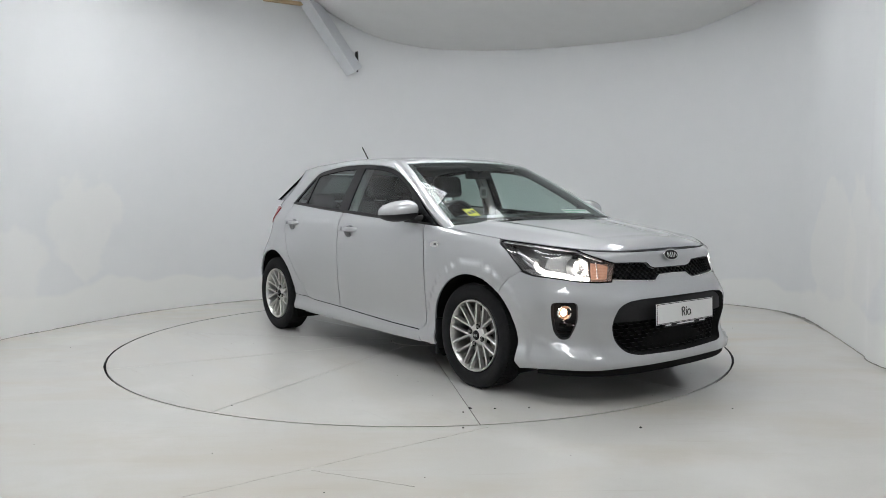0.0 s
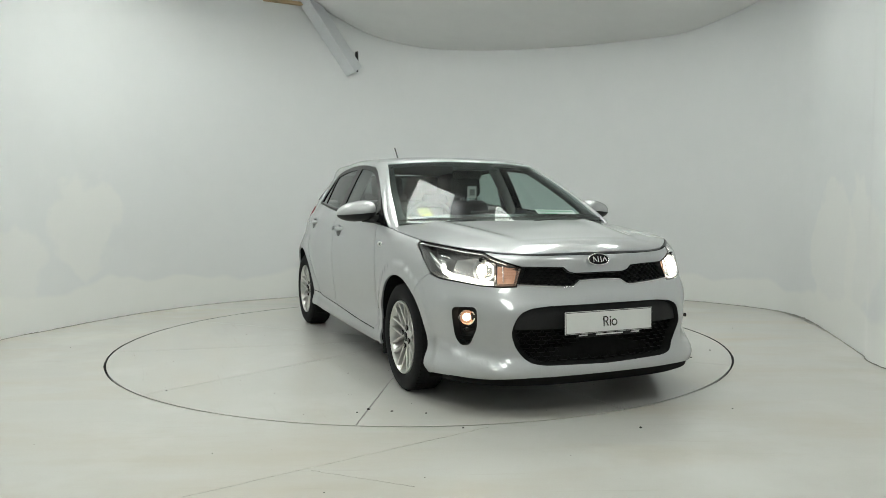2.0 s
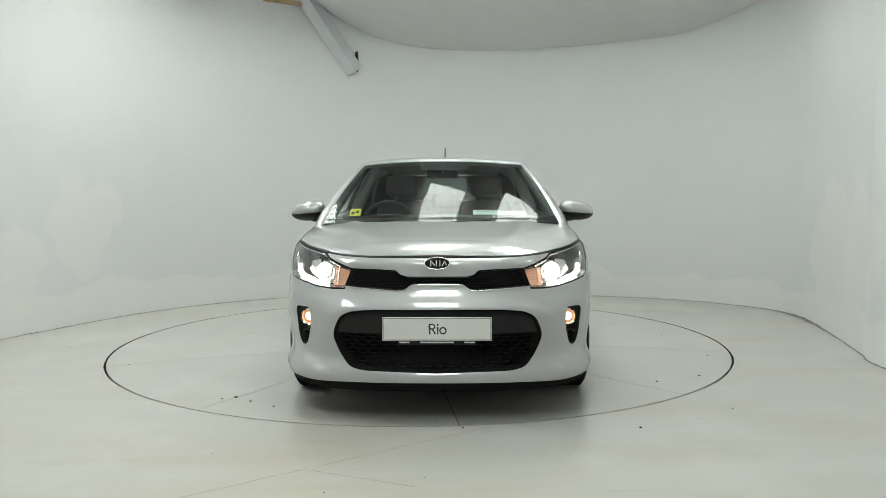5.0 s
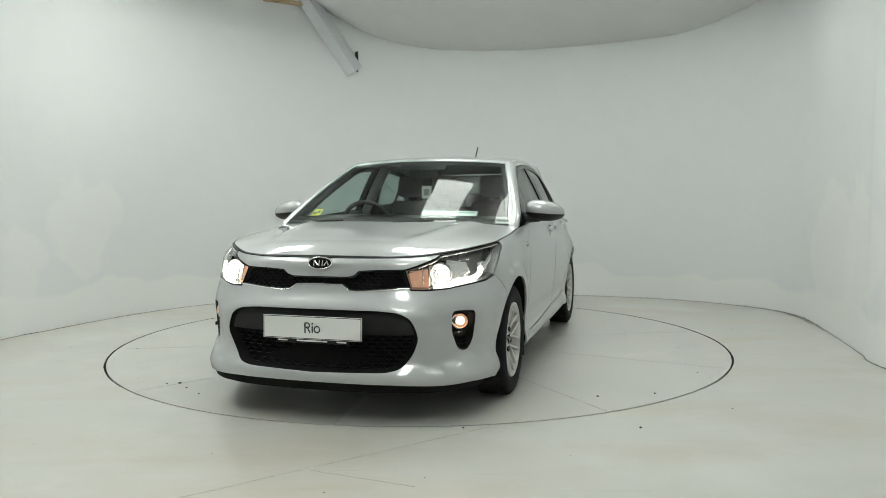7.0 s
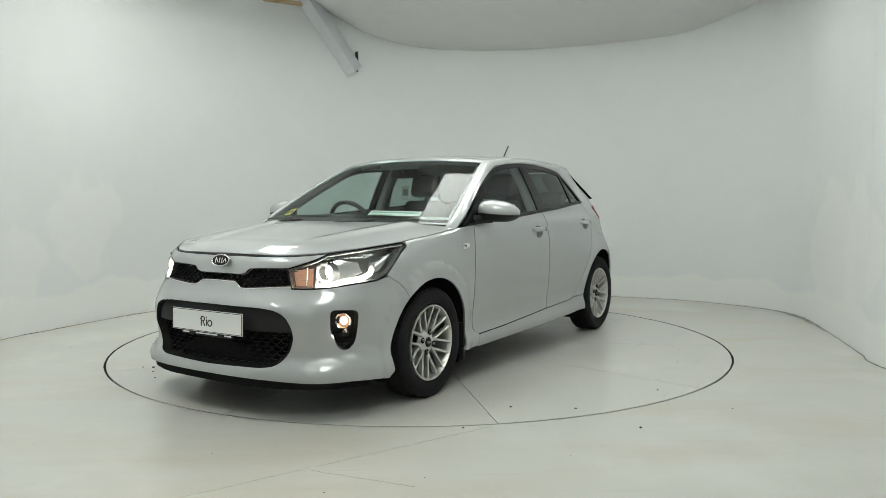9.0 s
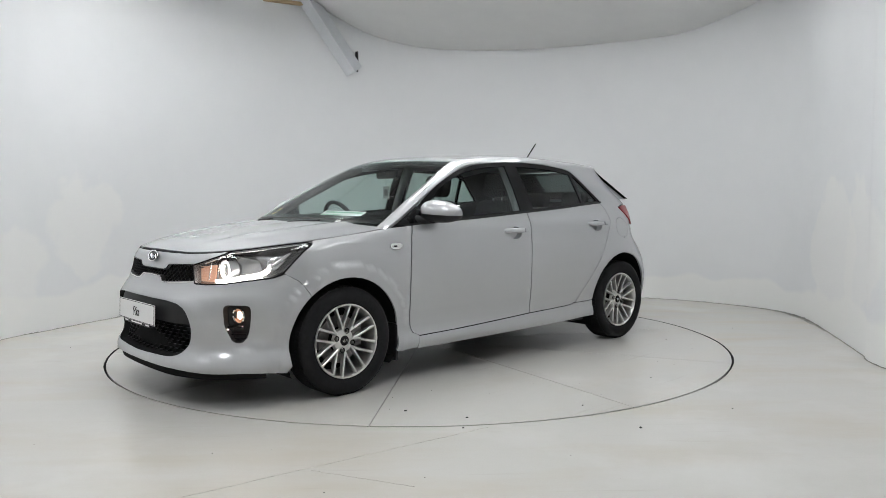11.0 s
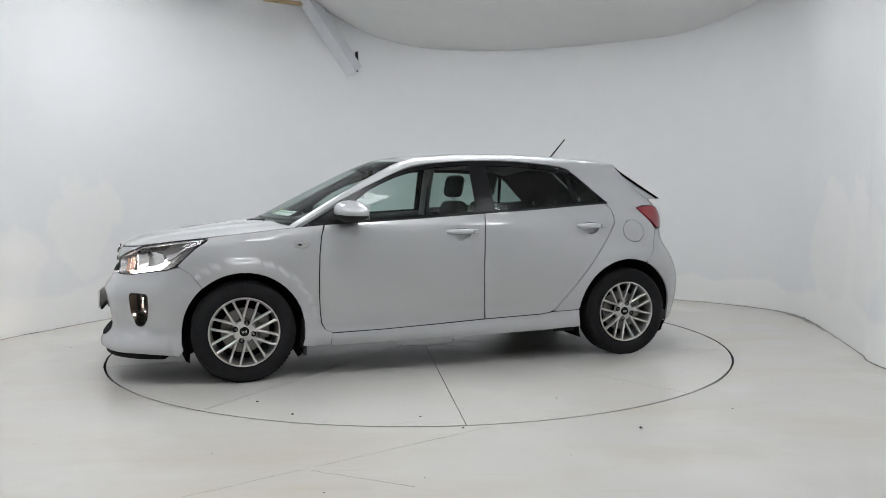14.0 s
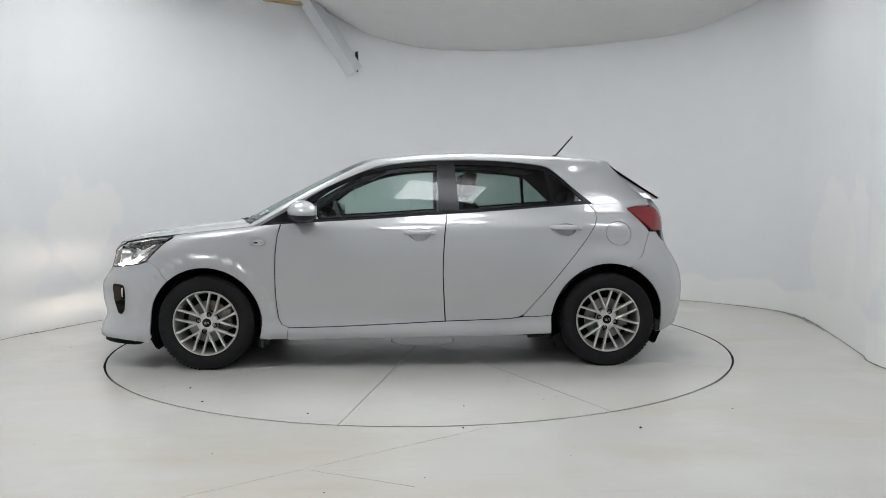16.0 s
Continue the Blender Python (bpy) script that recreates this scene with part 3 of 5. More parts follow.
def ux(x):
    """u on the left flank at the plan's x."""
    i = np.argmin(np.abs(_xx - x) + (_yy < 0.45) * 10)
    return float(_uu[i])


def uy(y):
    """u on the front at the plan's y."""
    i = np.argmin(np.abs(_yy - y) + (_xx < 1.3) * 10)
    return float(_uu[i])


U_FOG = uy(0.70)


def uxz(pts):
    return [(ux(x), z) for x, z in pts]


def mirror(pts):
    return [(-a, b) for a, b in pts]


def both(pts):
    """A closed outline across the car's middle from its left half, first and last point on the middle."""
    return pts + [(-a, b) for a, b in pts[::-1] if abs(a) > 1e-6]


def arch(cx, r, a0, a1, n=20):
    return [(cx + r * math.cos(radians(a)), 0.302 + r * math.sin(radians(a))) for a in np.linspace(a0, a1, n)]


def rounded(pts, r=0.02, n=4):
    """The outline with its corners rounded off."""
    out = []
    m = len(pts)
    for i in range(m):
        p, c, q = (np.array(pts[j % m], float) for j in (i - 1, i, i + 1))
        a, b = p - c, q - c
        la, lb = np.linalg.norm(a), np.linalg.norm(b)
        d = min(r, la * 0.45, lb * 0.45)
        s, e = c + a / la * d, c + b / lb * d
        for k in range(n + 1):
            t = k / n
            out.append(tuple((1 - t) ** 2 * s + 2 * t * (1 - t) * c + t * t * e))
    return out


def shrink(pts, d):
    """The outline moved inwards by d."""
    q = np.array(pts)
    area = np.sum(q[:, 0] * np.roll(q[:, 1], -1) - np.roll(q[:, 0], -1) * q[:, 1])
    out = []
    n = len(q)
    for i in range(n):
        t = q[(i + 1) % n] - q[i - 1]
        t = t / (np.linalg.norm(t) + 1e-9)
        out.append(tuple(q[i] + np.array([-t[1], t[0]]) * (d if area > 0 else -d)))
    return out


def recess(name, outline, depth, material, parent, label="", base=0.0):
    """A pocket behind an outline on the flank: its floor and its wall."""
    c = np.mean(np.array(outline), 0)
    top = resample(outline, 0.02)
    bot = resample(outline, 0.02)
    bot = [tuple(c + (np.array(q) - c) * 0.94) for q in bot]
    P0 = flank([a for a, b in top], [b for a, b in top], base)
    P1 = flank([a for a, b in bot], [b for a, b in bot], depth)
    n = len(top)
    verts = [tuple(v) for v in P0] + [tuple(v) for v in P1]
    faces = [(i, (i + 1) % n, n + (i + 1) % n, n + i) for i in range(n)]
    ctr = flank([c[0]], [c[1]], depth)[0]
    verts.append(tuple(ctr))
    faces += [(n + i, n + (i + 1) % n, 2 * n) for i in range(n)]
    ob = mesh_object(name, verts, faces, material, parent, label, False)
    return ob


# ---------------------------------------------------------------- car: outlines, left half
GAP = 0.0025
HEAD_IN_TOP, HEAD_IN_BOT = (uy(0.455), 0.742), (uy(0.485), 0.648)
HEAD_BACK = (ux(1.43), 0.846)
HEADLAMP = [HEAD_IN_BOT, (uy(0.56), 0.645), (uy(0.655), 0.650), (uy(0.735), 0.664), (ux(1.655), 0.680), (ux(1.597), 0.703), (ux(1.545), 0.752),
            (ux(1.49), 0.805), HEAD_BACK]
HEADLAMP += [(u, float(top_of(PX(u))) - 0.005) for u in np.linspace(ux(1.445), uy(0.665), 14)]
HEADLAMP += [(uy(0.60), 0.786), (uy(0.53), 0.763), HEAD_IN_TOP]
U_HEADTOP = HEAD_IN_TOP[0]
F_HOOD = [(u, float(top_of(PX(u)))) for u in np.linspace(0, ux(0.93), 64)]

GRILLE_UP = [(0.0, 0.703), (uy(0.15), 0.703), (uy(0.185), 0.712), (uy(0.21), 0.733), (uy(0.30), 0.738), (uy(0.453), 0.741),
             (uy(0.482), 0.660), (uy(0.32), 0.650), (uy(0.20), 0.642), (uy(0.165), 0.645), (uy(0.125), 0.671), (0.0, 0.674)]
GRILLE_LOW_RAW = [(0.0, 0.556), (uy(0.33), 0.555), (uy(0.42), 0.546), (uy(0.475), 0.520), (uy(0.503), 0.460), (uy(0.512), 0.415),
              (uy(0.490), 0.340), (uy(0.435), 0.278), (uy(0.36), 0.262), (0.0, 0.253)]
GRILLE_LOW = GRILLE_LOW_RAW[:1] + rounded(GRILLE_LOW_RAW, 0.05, 6)[7:-7] + GRILLE_LOW_RAW[-1:]
FOG = rounded([(uy(0.660), 0.546), (uy(0.752), 0.542), (ux(1.765), 0.47), (ux(1.778), 0.385), (uy(0.725), 0.345), (uy(0.692), 0.350), (uy(0.660), 0.44)], 0.03)
TAIL = [(ux(-1.53), 1.022), (ux(-1.62), 1.034), (ux(-1.74), 1.036), (ux(-1.83), 1.025), (ux(-1.86), 0.99), (ux(-1.875), 0.88),
        (ux(-1.78), 0.875), (ux(-1.70), 0.885), (ux(-1.62), 0.95)]

BUMPER_SEAM = [(1.585, 0.695), (1.515, 0.655), (1.455, 0.575)]
DOOR_F = [(0.735, 0.930), (0.755, 0.86), (0.768, 0.75), (0.773, 0.62), (0.772, 0.50), (0.767, 0.40), (0.758, 0.33), (0.738, 0.292), (0.695, 0.273),
          (0.38, 0.279), (0.0, 0.293), (-0.30, 0.306)]
MID = [(-0.305, 0.306), (-0.298, 0.42), (-0.291, 0.60), (-0.292, 0.70), (-0.302, 0.85), (-0.316, 0.975), (-0.318, 0.99)]
DOOR_R = [(-0.305, 0.306), (-0.527, 0.312), (-0.71, 0.318), (-0.775, 0.326), (-0.815, 0.345), (-0.929, 0.475), (-1.074, 0.655), (-1.21, 0.815),
          (-1.282, 0.915), (-1.300, 0.965), (-1.296, 1.01), (-1.255, 1.050)]

CAR = tagged(new("car"), "silver five-door hatchback car with lit headlamps and alloy wheels", "car")


def shift(pts, dx):
    return [(x + dx, z) for x, z in pts]


def belt_line(x0, x1, n=14):
    return [(x, float(top_of(x)) - 0.002) for x in np.linspace(x0, x1, n)]


def body_panels():
    # front bumper, across the car
    half = [(0.0, 0.208), (uy(0.40), 0.208), (uy(0.50), 0.202), (uy(0.62), 0.196), (ux(1.80), 0.198), (ux(1.70), 0.19), (ux(1.59), 0.178)]
    half += uxz(arch(FX, ARCH_F, -18, 47)[1:])
    half += uxz(BUMPER_SEAM[::-1])
    half += [(ux(1.655), 0.675), (uy(0.735), 0.660), (uy(0.655), 0.646), (uy(0.56), 0.641), (HEAD_IN_BOT[0] - 0.004, 0.644)]
    half += [(U_HEADTOP - 0.004, 0.746), (uy(0.53), 0.768), (uy(0.60), 0.791), (uy(0.652), 0.808)]
    half += [(u, z - 0.005) for u, z in F_HOOD[::-1] if u < uy(0.648)]
    patch("front_bumper", both(half), [both(GRILLE_UP), both(GRILLE_LOW), FOG, mirror(FOG)], flank, M_PAINT, CAR, 0.028, 0.014)
    for s in (1, -1):
        mr = (lambda q: q) if s > 0 else mirror
        # fender
        f = [(ux(1.455) + 0.004, 0.575)] + uxz(shift(BUMPER_SEAM[::-1][1:], -0.004))
        f += uxz([(1.590, 0.702), (1.540, 0.752), (1.485, 0.804), (1.424, 0.843)])
        f += [(u, z - GAP) for u, z in F_HOOD if u > ux(1.425)]
        f += uxz(belt_line(0.92, 0.745, 8))
        f += uxz(shift(DOOR_F[1:9], 0.0065)) + uxz([(0.700, 0.268), (0.708, 0.20), (0.83, 0.196)])
        f += uxz(arch(FX, ARCH_F, 196, 49))
        patch("fender", mr(f), [], flank, M_PAINT, CAR, 0.028)
        # doors
        hf = door_handle_hole(-0.143, 0.873)
        d = uxz(DOOR_F) + uxz(shift(MID[1:], 0.0035)) + uxz(belt_line(-0.30, 0.72))
        patch("front_door", mr(d), [mr(hf)], flank, M_PAINT, CAR, 0.028)
        hr = door_handle_hole(-1.088, 0.899)
        d = uxz(shift(MID[::-1], -0.0035)) + uxz(DOOR_R[1:]) + uxz(belt_line(-1.25, -0.325))
        patch("rear_door", mr(d), [mr(hr)], flank, M_PAINT, CAR, 0.028)
        # sill
        si = uxz([(0.700, 0.2665), (0.38, 0.273), (0.0, 0.287), (-0.30, 0.300), (-0.71, 0.312), (-0.78, 0.320), (-0.81, 0.325), (-0.90, 0.326), (-0.988, 0.333),
                  (-0.985, 0.222), (-0.70, 0.208), (0.0, 0.198), (0.703, 0.192)])
        patch("side_sill", mr(si), [], flank, M_PAINT, CAR, 0.028)
        # quarter panel with the filler flap cut out on the left
        q = uxz([(x - 0.006, z) for x, z in DOOR_R[::-1][:8]]) + uxz([(-0.807, 0.330), (-0.90, 0.331), (-0.986, 0.338)])
        q += uxz(arch(RX, ARCH_R, 8, 112, 18))
        q += uxz([(-1.60, 0.73), (-1.685, 0.87), (-1.61, 0.948), (-1.527, 1.026)])
        q += uxz([(-1.62, 1.040), (-1.74, 1.042), (-1.76, 1.088)]) + uxz(belt_line(-1.74, -1.27, 8))
        cap = [(ux(-1.440) + 0.086 * math.cos(a), 0.862 + 0.078 * math.sin(a)) for a in np.linspace(0, 2 * math.pi, 33)[:-1]]
        patch("quarter_panel", mr(q), [cap] if s > 0 else [], flank, M_PAINT, CAR, 0.028)
        if s > 0:
            patch("fuel_flap", shrink(cap, 0.003), [], flank, M_PAINT, CAR, 0.028, 0.01)
        patch("tail_lamp", mr(TAIL), [], lambda u, z: flank(u, z, -0.010), M_RED, CAR, 0.02, 0.02, "red tail lamp lens")
    # rear bumper and tailgate
    half = [(U_END, 0.24), (ux(-1.90), 0.25), (ux(-1.80), 0.23), (ux(-1.70), 0.215)]
    half += uxz(arch(RX, ARCH_R, 194, 114, 16))[1:]
    half += uxz([(-1.515, 0.66), (-1.605, 0.73), (-1.69, 0.868), (-1.78, 0.868)]) + [(ux(-1.88), 0.80), (U_END, 0.80)]
    patch("rear_bumper", [(a, b) for a, b in half] + [(2 * U_END - a, b) for a, b in half[::-1] if a < U_END - 1e-6][:],
          [], lambda u, z: wrap_flank(u, z), M_PAINT, CAR, 0.03)
    half = [(U_END, 0.805), (ux(-1.885), 0.805), (ux(-1.88), 0.985), (ux(-1.84), 1.03), (ux(-1.78), 1.085), (U_END, 1.085)]
    patch("tailgate", half + [(2 * U_END - a, b) for a, b in half[::-1] if a < U_END - 1e-6], [], lambda u, z: wrap_flank(u, z), M_PAINT, CAR, 0.03)


def wrap_flank(u, z):
    u = np.asarray(u, float)
    return flank(np.where(u > U_END, u - 2 * U_END, u), z)


def door_handle_hole(x, z):
    c = ux(x)
    return [(c + 0.066 * math.cos(a), z - 0.008 + 0.046 * math.sin(a) * (1.0 if math.sin(a) < 0 else 0.8)) for a in np.linspace(0, 2 * math.pi, 25)[:-1]]


body_panels()

# ---------------------------------------------------------------- bonnet
_hu = np.linspace(0, ux(0.90), 240)
_hp = flank(_hu, top_of(PX(_hu)))
_o = np.argsort(_hp[:, 0])
HOOD_Y, HOOD_E = spl(np.round(_hp[_o][::6, 0], 5), _hp[_o][::6, 1]), spl(np.round(_hp[_o][::6, 0], 5), _hp[_o][::6, 2])
HOOD_C = spl([0.9, 1.0, 1.15, 1.3, 1.5, 1.7, 1.82, 1.90, 1.935, 1.96], [0.975, 0.966, 0.949, 0.930, 0.902, 0.876, 0.857, 0.8225, 0.8035, 0.788])


def hood(x, y):
    x, y = np.broadcast_arrays(np.asarray(x, float), np.asarray(y, float))
    yh = np.maximum(HOOD_Y(x), 0.05)
    t = np.clip(np.abs(y) / yh, 0, 1.2)
    z = HOOD_C(x) - (HOOD_C(x) - HOOD_E(x)) * t ** 2.6
    z = z + 0.011 * np.exp(-((np.abs(y) - (0.33 + 0.22 * (1.9 - x))) / 0.05) ** 2) * sstep(1.9, 1.5, x)
    return np.stack([x, y, z], -1)


def bonnet():
    edge = [(float(q[0]) - 0.005 * (abs(q[1]) < 0.62), float(q[1]) - 0.004) for q in _hp[::4] if q[0] > 0.945 and q[1] > 0.004]
    rear = [(1.118 - 0.170 * (y / 0.72) ** 2, y) for y in np.linspace(edge[-1][1] - 0.01, 0, 14)]
    half = [(edge[0][0], 0.0)] + edge + rear
    full = half + [(x, -y) for x, y in half[::-1] if y > 1e-6]
    patch("bonnet", full, [], hood, M_PAINT, CAR, 0.03, 0.014, "", up=(0, 0, 1))


bonnet()


def bonnet_seal():
    line = [(u, z - 0.0035) for u, z in F_HOOD]
    full = [(-u, z) for u, z in line[::-1] if u > 1e-6] + line
    pts = flank([u for u, z in full], [z for u, z in full], 0.0035)
    part("bonnet_seal", tube([tuple(q) for q in pts], 0.0018, 6), M_LINER, CAR, "black rubber seal in the bonnet gap", 60)


bonnet_seal()


# ---------------------------------------------------------------- glasshouse
def side_y(x, z):
    """Half width of the side windows at x, z."""
    x, z = np.asarray(x, float), np.asarray(z, float)
    zb = BELT(np.clip(x, -1.75, 0.9))
    yb = np.interp(x, _BX, _BY) - 0.006
    d = z - zb
    return yb - 0.40 * d - 0.26 * d * np.abs(d)


_bu = np.linspace(ux(0.93), ux(-1.76), 160)
_bp = flank(_bu, BELT(np.clip(PX(_bu), -1.75, 0.9)))
_BX, _BY = _bp[::-1, 0], _bp[::-1, 1]


def side_glass(x, z):
    x, z = np.broadcast_arrays(np.asarray(x, float), np.asarray(z, float))
    return np.stack([x, side_y(x, z), z], -1)


def side_glass_r(x, z):
    return side_glass(x, z) * [1, -1, 1]


DLO_TOP = [(0.845, 0.935), (0.69, 1.019), (0.54, 1.116), (0.387, 1.201), (0.20, 1.276), (0.015, 1.318), (-0.17, 1.336), (-0.32, 1.343),
           (-0.545, 1.343), (-0.733, 1.332), (-0.90, 1.315), (-0.985, 1.297), (-1.04, 1.263), (-1.149, 1.170), (-1.285, 1.062)]
_dq = np.arange(len(DLO_TOP))
_dd = np.linspace(0, len(DLO_TOP) - 1, 60)
DLO = list(zip(spl(_dq, [a for a, b in DLO_TOP])(_dd).tolist(), spl(_dq, [b for a, b in DLO_TOP])(_dd).tolist()))
DLO_BOT = [(x, float(BELT(x)) + 0.001) for x in np.linspace(-1.27, 0.84, 30)]
DLO_TOPZ = lambda x: np.interp(x, [a for a, b in DLO][::-1], [b for a, b in DLO][::-1])


def inner_pane(x0b, x0t, x1b, x1t, m=0.022):
    """Outline of a pane between two pillars; x0 the rear side, x1 the front, at the sill and at the top."""
    out = []
    for s in np.linspace(0, 1, 16):
        x = x0b + (x1b - x0b) * s
        out.append((x, float(BELT(x)) + 0.020))
    for s in np.linspace(0, 1, 20):
        x = x1t + (x0t - x1t) * s
        out.append((x, float(DLO_TOPZ(x)) - m * 1.25))
    return out


PANE_F = inner_pane(-0.268, -0.262, 0.60, 0.47)
PANE_F = PANE_F[:16] + [(0.60, 0.968), (0.575, 1.045)] + PANE_F[17:]
PANE_R = inner_pane(-1.005, -0.975, -0.400, -0.375, 0.026)
PANE_Q = inner_pane(-1.225, -1.06, -1.030, -1.005)

# inner edge of pillar and roof rail: from the windscreen's foot over the roof to the tailgate
RAIL_IN = [(0.930, 0.735, 0.938), (0.565, 0.658, 1.148), (0.200, 0.560, 1.334), (0.0, 0.535, 1.368), (-0.3, 0.522, 1.389), (-0.6, 0.522, 1.392),
           (-0.9, 0.518, 1.380), (-1.2, 0.512, 1.362), (-1.40, 0.505, 1.342), (-1.46, 0.510, 1.296), (-1.60, 0.555, 1.195), (-1.755, 0.60, 1.088)]
RAIL_OUT = [(0.90, 0.928), (0.50, 1.148), (0.17, 1.293), (0.0, 1.326), (-0.3, 1.348), (-0.6, 1.346), (-0.85, 1.326), (-0.985, 1.303), (-1.035, 1.272),
            (-1.085, 1.230), (-1.165, 1.162), (-1.292, 1.060)]
_ri = np.arange(12)
_rs = np.linspace(0, 11, 111)
RIN = np.stack([spl(_ri, [q[k] for q in RAIL_IN])(_rs) for k in range(3)], -1)
_ox, _oz = spl(_ri, [a for a, b in RAIL_OUT])(_rs), spl(_ri, [b for a, b in RAIL_OUT])(_rs)
ROUT = np.stack([_ox, side_y(_ox, _oz) + 0.004, _oz], -1)


def glasshouse():
    for s in (1, -1):
        surf = side_glass if s > 0 else side_glass_r
        rows = []
        foot_u = np.linspace(ux(-1.292), ux(-1.76), 11)
        foot = flank(foot_u, top_of(PX(foot_u)) - 0.004)
        last = [Vector(ROUT[110]).lerp(Vector(RIN[110]), k / 10) for k in range(11)]
        for i in range(len(_rs)):
            a, b = Vector(ROUT[i]), Vector(RIN[i])
            w = (b - a).length
            t = Vector(ROUT[min(i + 1, 110)] - ROUT[max(i - 1, 0)])
            n = (b - a).cross(t).normalized()
            if n.y + n.z < 0:
                n = -n
            h = (0.15 - 0.07 * float(sstep(66, 95, i))) * min(w, 0.2)
            row = []
            for k in range(11):
                q = k / 10
                join_w = float(sstep(86, 110, i))
                p = a.lerp(b, q) + n * (h * 4 * q * (1 - q)) * 0.9 * (1 - join_w)
                p = p + (Vector(foot[k]) - last[k]) * join_w
                row.append((p.x, p.y * s, p.z))
            lip = a - n * 0.02
            row.insert(0, (lip.x, lip.y * s, lip.z))
            lip = b - n * 0.02
            row.append((lip.x, lip.y * s, lip.z))
            rows.append(row)
        rows.insert(0, [(x + 0.06, y * 0.995, z - 0.045) for x, y, z in rows[0]])
        ob = loft("roof_pillar", rows, M_PAINT, CAR, "", flip=s > 0)
        nrow = len(rows[0])
        for e in ob.data.edges:
            a, b = e.vertices
            if a // nrow != b // nrow and a % nrow == b % nrow and a % nrow in (1, nrow - 2):
                e.use_edge_sharp = True
        # black window surround with the panes behind it
        fr = DLO + DLO_BOT
        patch("window_surround", fr, [PANE_F, PANE_R, PANE_Q], surf, M_GLOSS, CAR, 0.04, 0.012, "gloss black window surround", up=(0, s, 0.3))
        for nm, pane, mat in (("front_window", PANE_F, M_GLASS), ("rear_window", PANE_R, M_GLASS_R), ("quarter_window", PANE_Q, M_GLASS_R)):
            g = lambda x, z, f=surf: f(x, z) - np.array([0, 0.006 * s, 0])
            ob = patch(nm, shrink(pane, -0.006), [], g, mat, CAR, 0.06, 0, "tinted glass window", up=(0, s, 0.3))
            ob.visible_shadow = False
        # sill strip under the windows
        rows = [[(x, float(side_y(x, BELT(x))) * s + 0.007 * s, float(BELT(x)) + h) for x in np.linspace(-1.27, 0.80, 40)] for h in (-0.001, 0.012)]
        loft("window_strip", rows, M_BLACK, CAR, "", flip=s > 0)

    def across(i, t, bow, crown):
        x, y, z = RIN[i]
        return (x + bow * (1 - t * t), y * t, z + crown * (1 - abs(t) ** 2.2))
    ts = np.linspace(-1, 1, 33)
    # roof: rows from the windscreen header to the spoiler lip
    i0 = int(np.argmin(np.abs(_rs - 2.0)))
    i1 = int(np.argmin(np.abs(_rs - 8.0)))
    rows = []
    for i in range(i0, i1 + 1):
        f = (i - i0) / (i1 - i0)
        bow = 0.085 * (1 - sstep(0, 0.45, f)) - 0.085 * sstep(0.7, 1.0, f)
        rows.append([across(i, t, bow, 0.020 + 0.008 * math.sin(math.pi * f)) for t in ts])
    lip = [(x - 0.035, y * 0.99, z - 0.012) for x, y, z in rows[-1]]
    under = [(x + 0.03, y * 0.97, z - 0.045) for x, y, z in rows[-1]]
    loft("roof", [[(x, y, z - 0.02) for x, y, z in rows[0]]] + rows + [lip, under], M_PAINT, CAR, flip=True)
    # windscreen: glass over a black printed border
    ws = []
    for i in range(0, i0 + 1):
        f = i / i0
        ws.append([across(i, t, 0.165 + (0.085 - 0.165) * f, 0.014 + 0.008 * f) for t in ts])
    ob = loft("windscreen", ws, M_WSCREEN, CAR, "clear windscreen", flip=True)
    ob.visible_shadow = False
    n, m = len(ws), len(ts)
    verts = [(x - 0.004, y, z - 0.004) for r in ws for x, y, z in r]
    faces = []
    for i in range(n - 1):
        for j in range(m - 1):
            if i < 2 or i > n - 4 or j < 1 or j > m - 2 or (i > n - 6 and abs(j - m // 2) < 5):
                faces.append((i * m + j, (i + 1) * m + j, (i + 1) * m + j + 1, i * m + j + 1))
    mesh_object("windscreen_border", verts, faces, M_GLOSS, CAR, "black windscreen border", True)
    # rear screen
    rs = []
    j0 = int(np.argmin(np.abs(_rs - 8.7)))
    for i in range(j0, 111):
        f = (i - j0) / (110 - j0)
        rs.append([across(i, t, -0.055 + 0.035 * f, -0.005) for t in ts])
    ob = loft("rear_screen", rs, M_GLASS_B, CAR, "tinted rear screen", flip=True)
    ob.visible_shadow = False
    n = len(rs)
    verts = [(x - 0.003, y, z) for r in rs for x, y, z in r]
    faces = [(i * m + j, (i + 1) * m + j, (i + 1) * m + j + 1, i * m + j + 1) for i in range(n - 1) for j in range(m - 1)
             if i < 3 or i > n - 8 or j < 10 or j > m - 12]
    mesh_object("rear_screen_border", verts, faces, M_BLACK, CAR, "black rear screen border", True)
    # cowl below the windscreen
    low = [(1.122 - 0.170 * (y / 0.72) ** 2, y, float(hood(1.122 - 0.170 * (y / 0.72) ** 2, y)[2]) - 0.016) for y in ts * 0.715]
    mid = [((a[0] + b[0]) / 2, (a[1] + b[1]) / 2, min(a[2], b[2]) - 0.006) for a, b in zip(low, ws[0])]
    top = [(x + 0.004, y, z + 0.002) for x, y, z in ws[1]]
    loft("cowl", [low, mid, top], M_BLACK, CAR, "black plastic cowl", flip=True)


glasshouse()


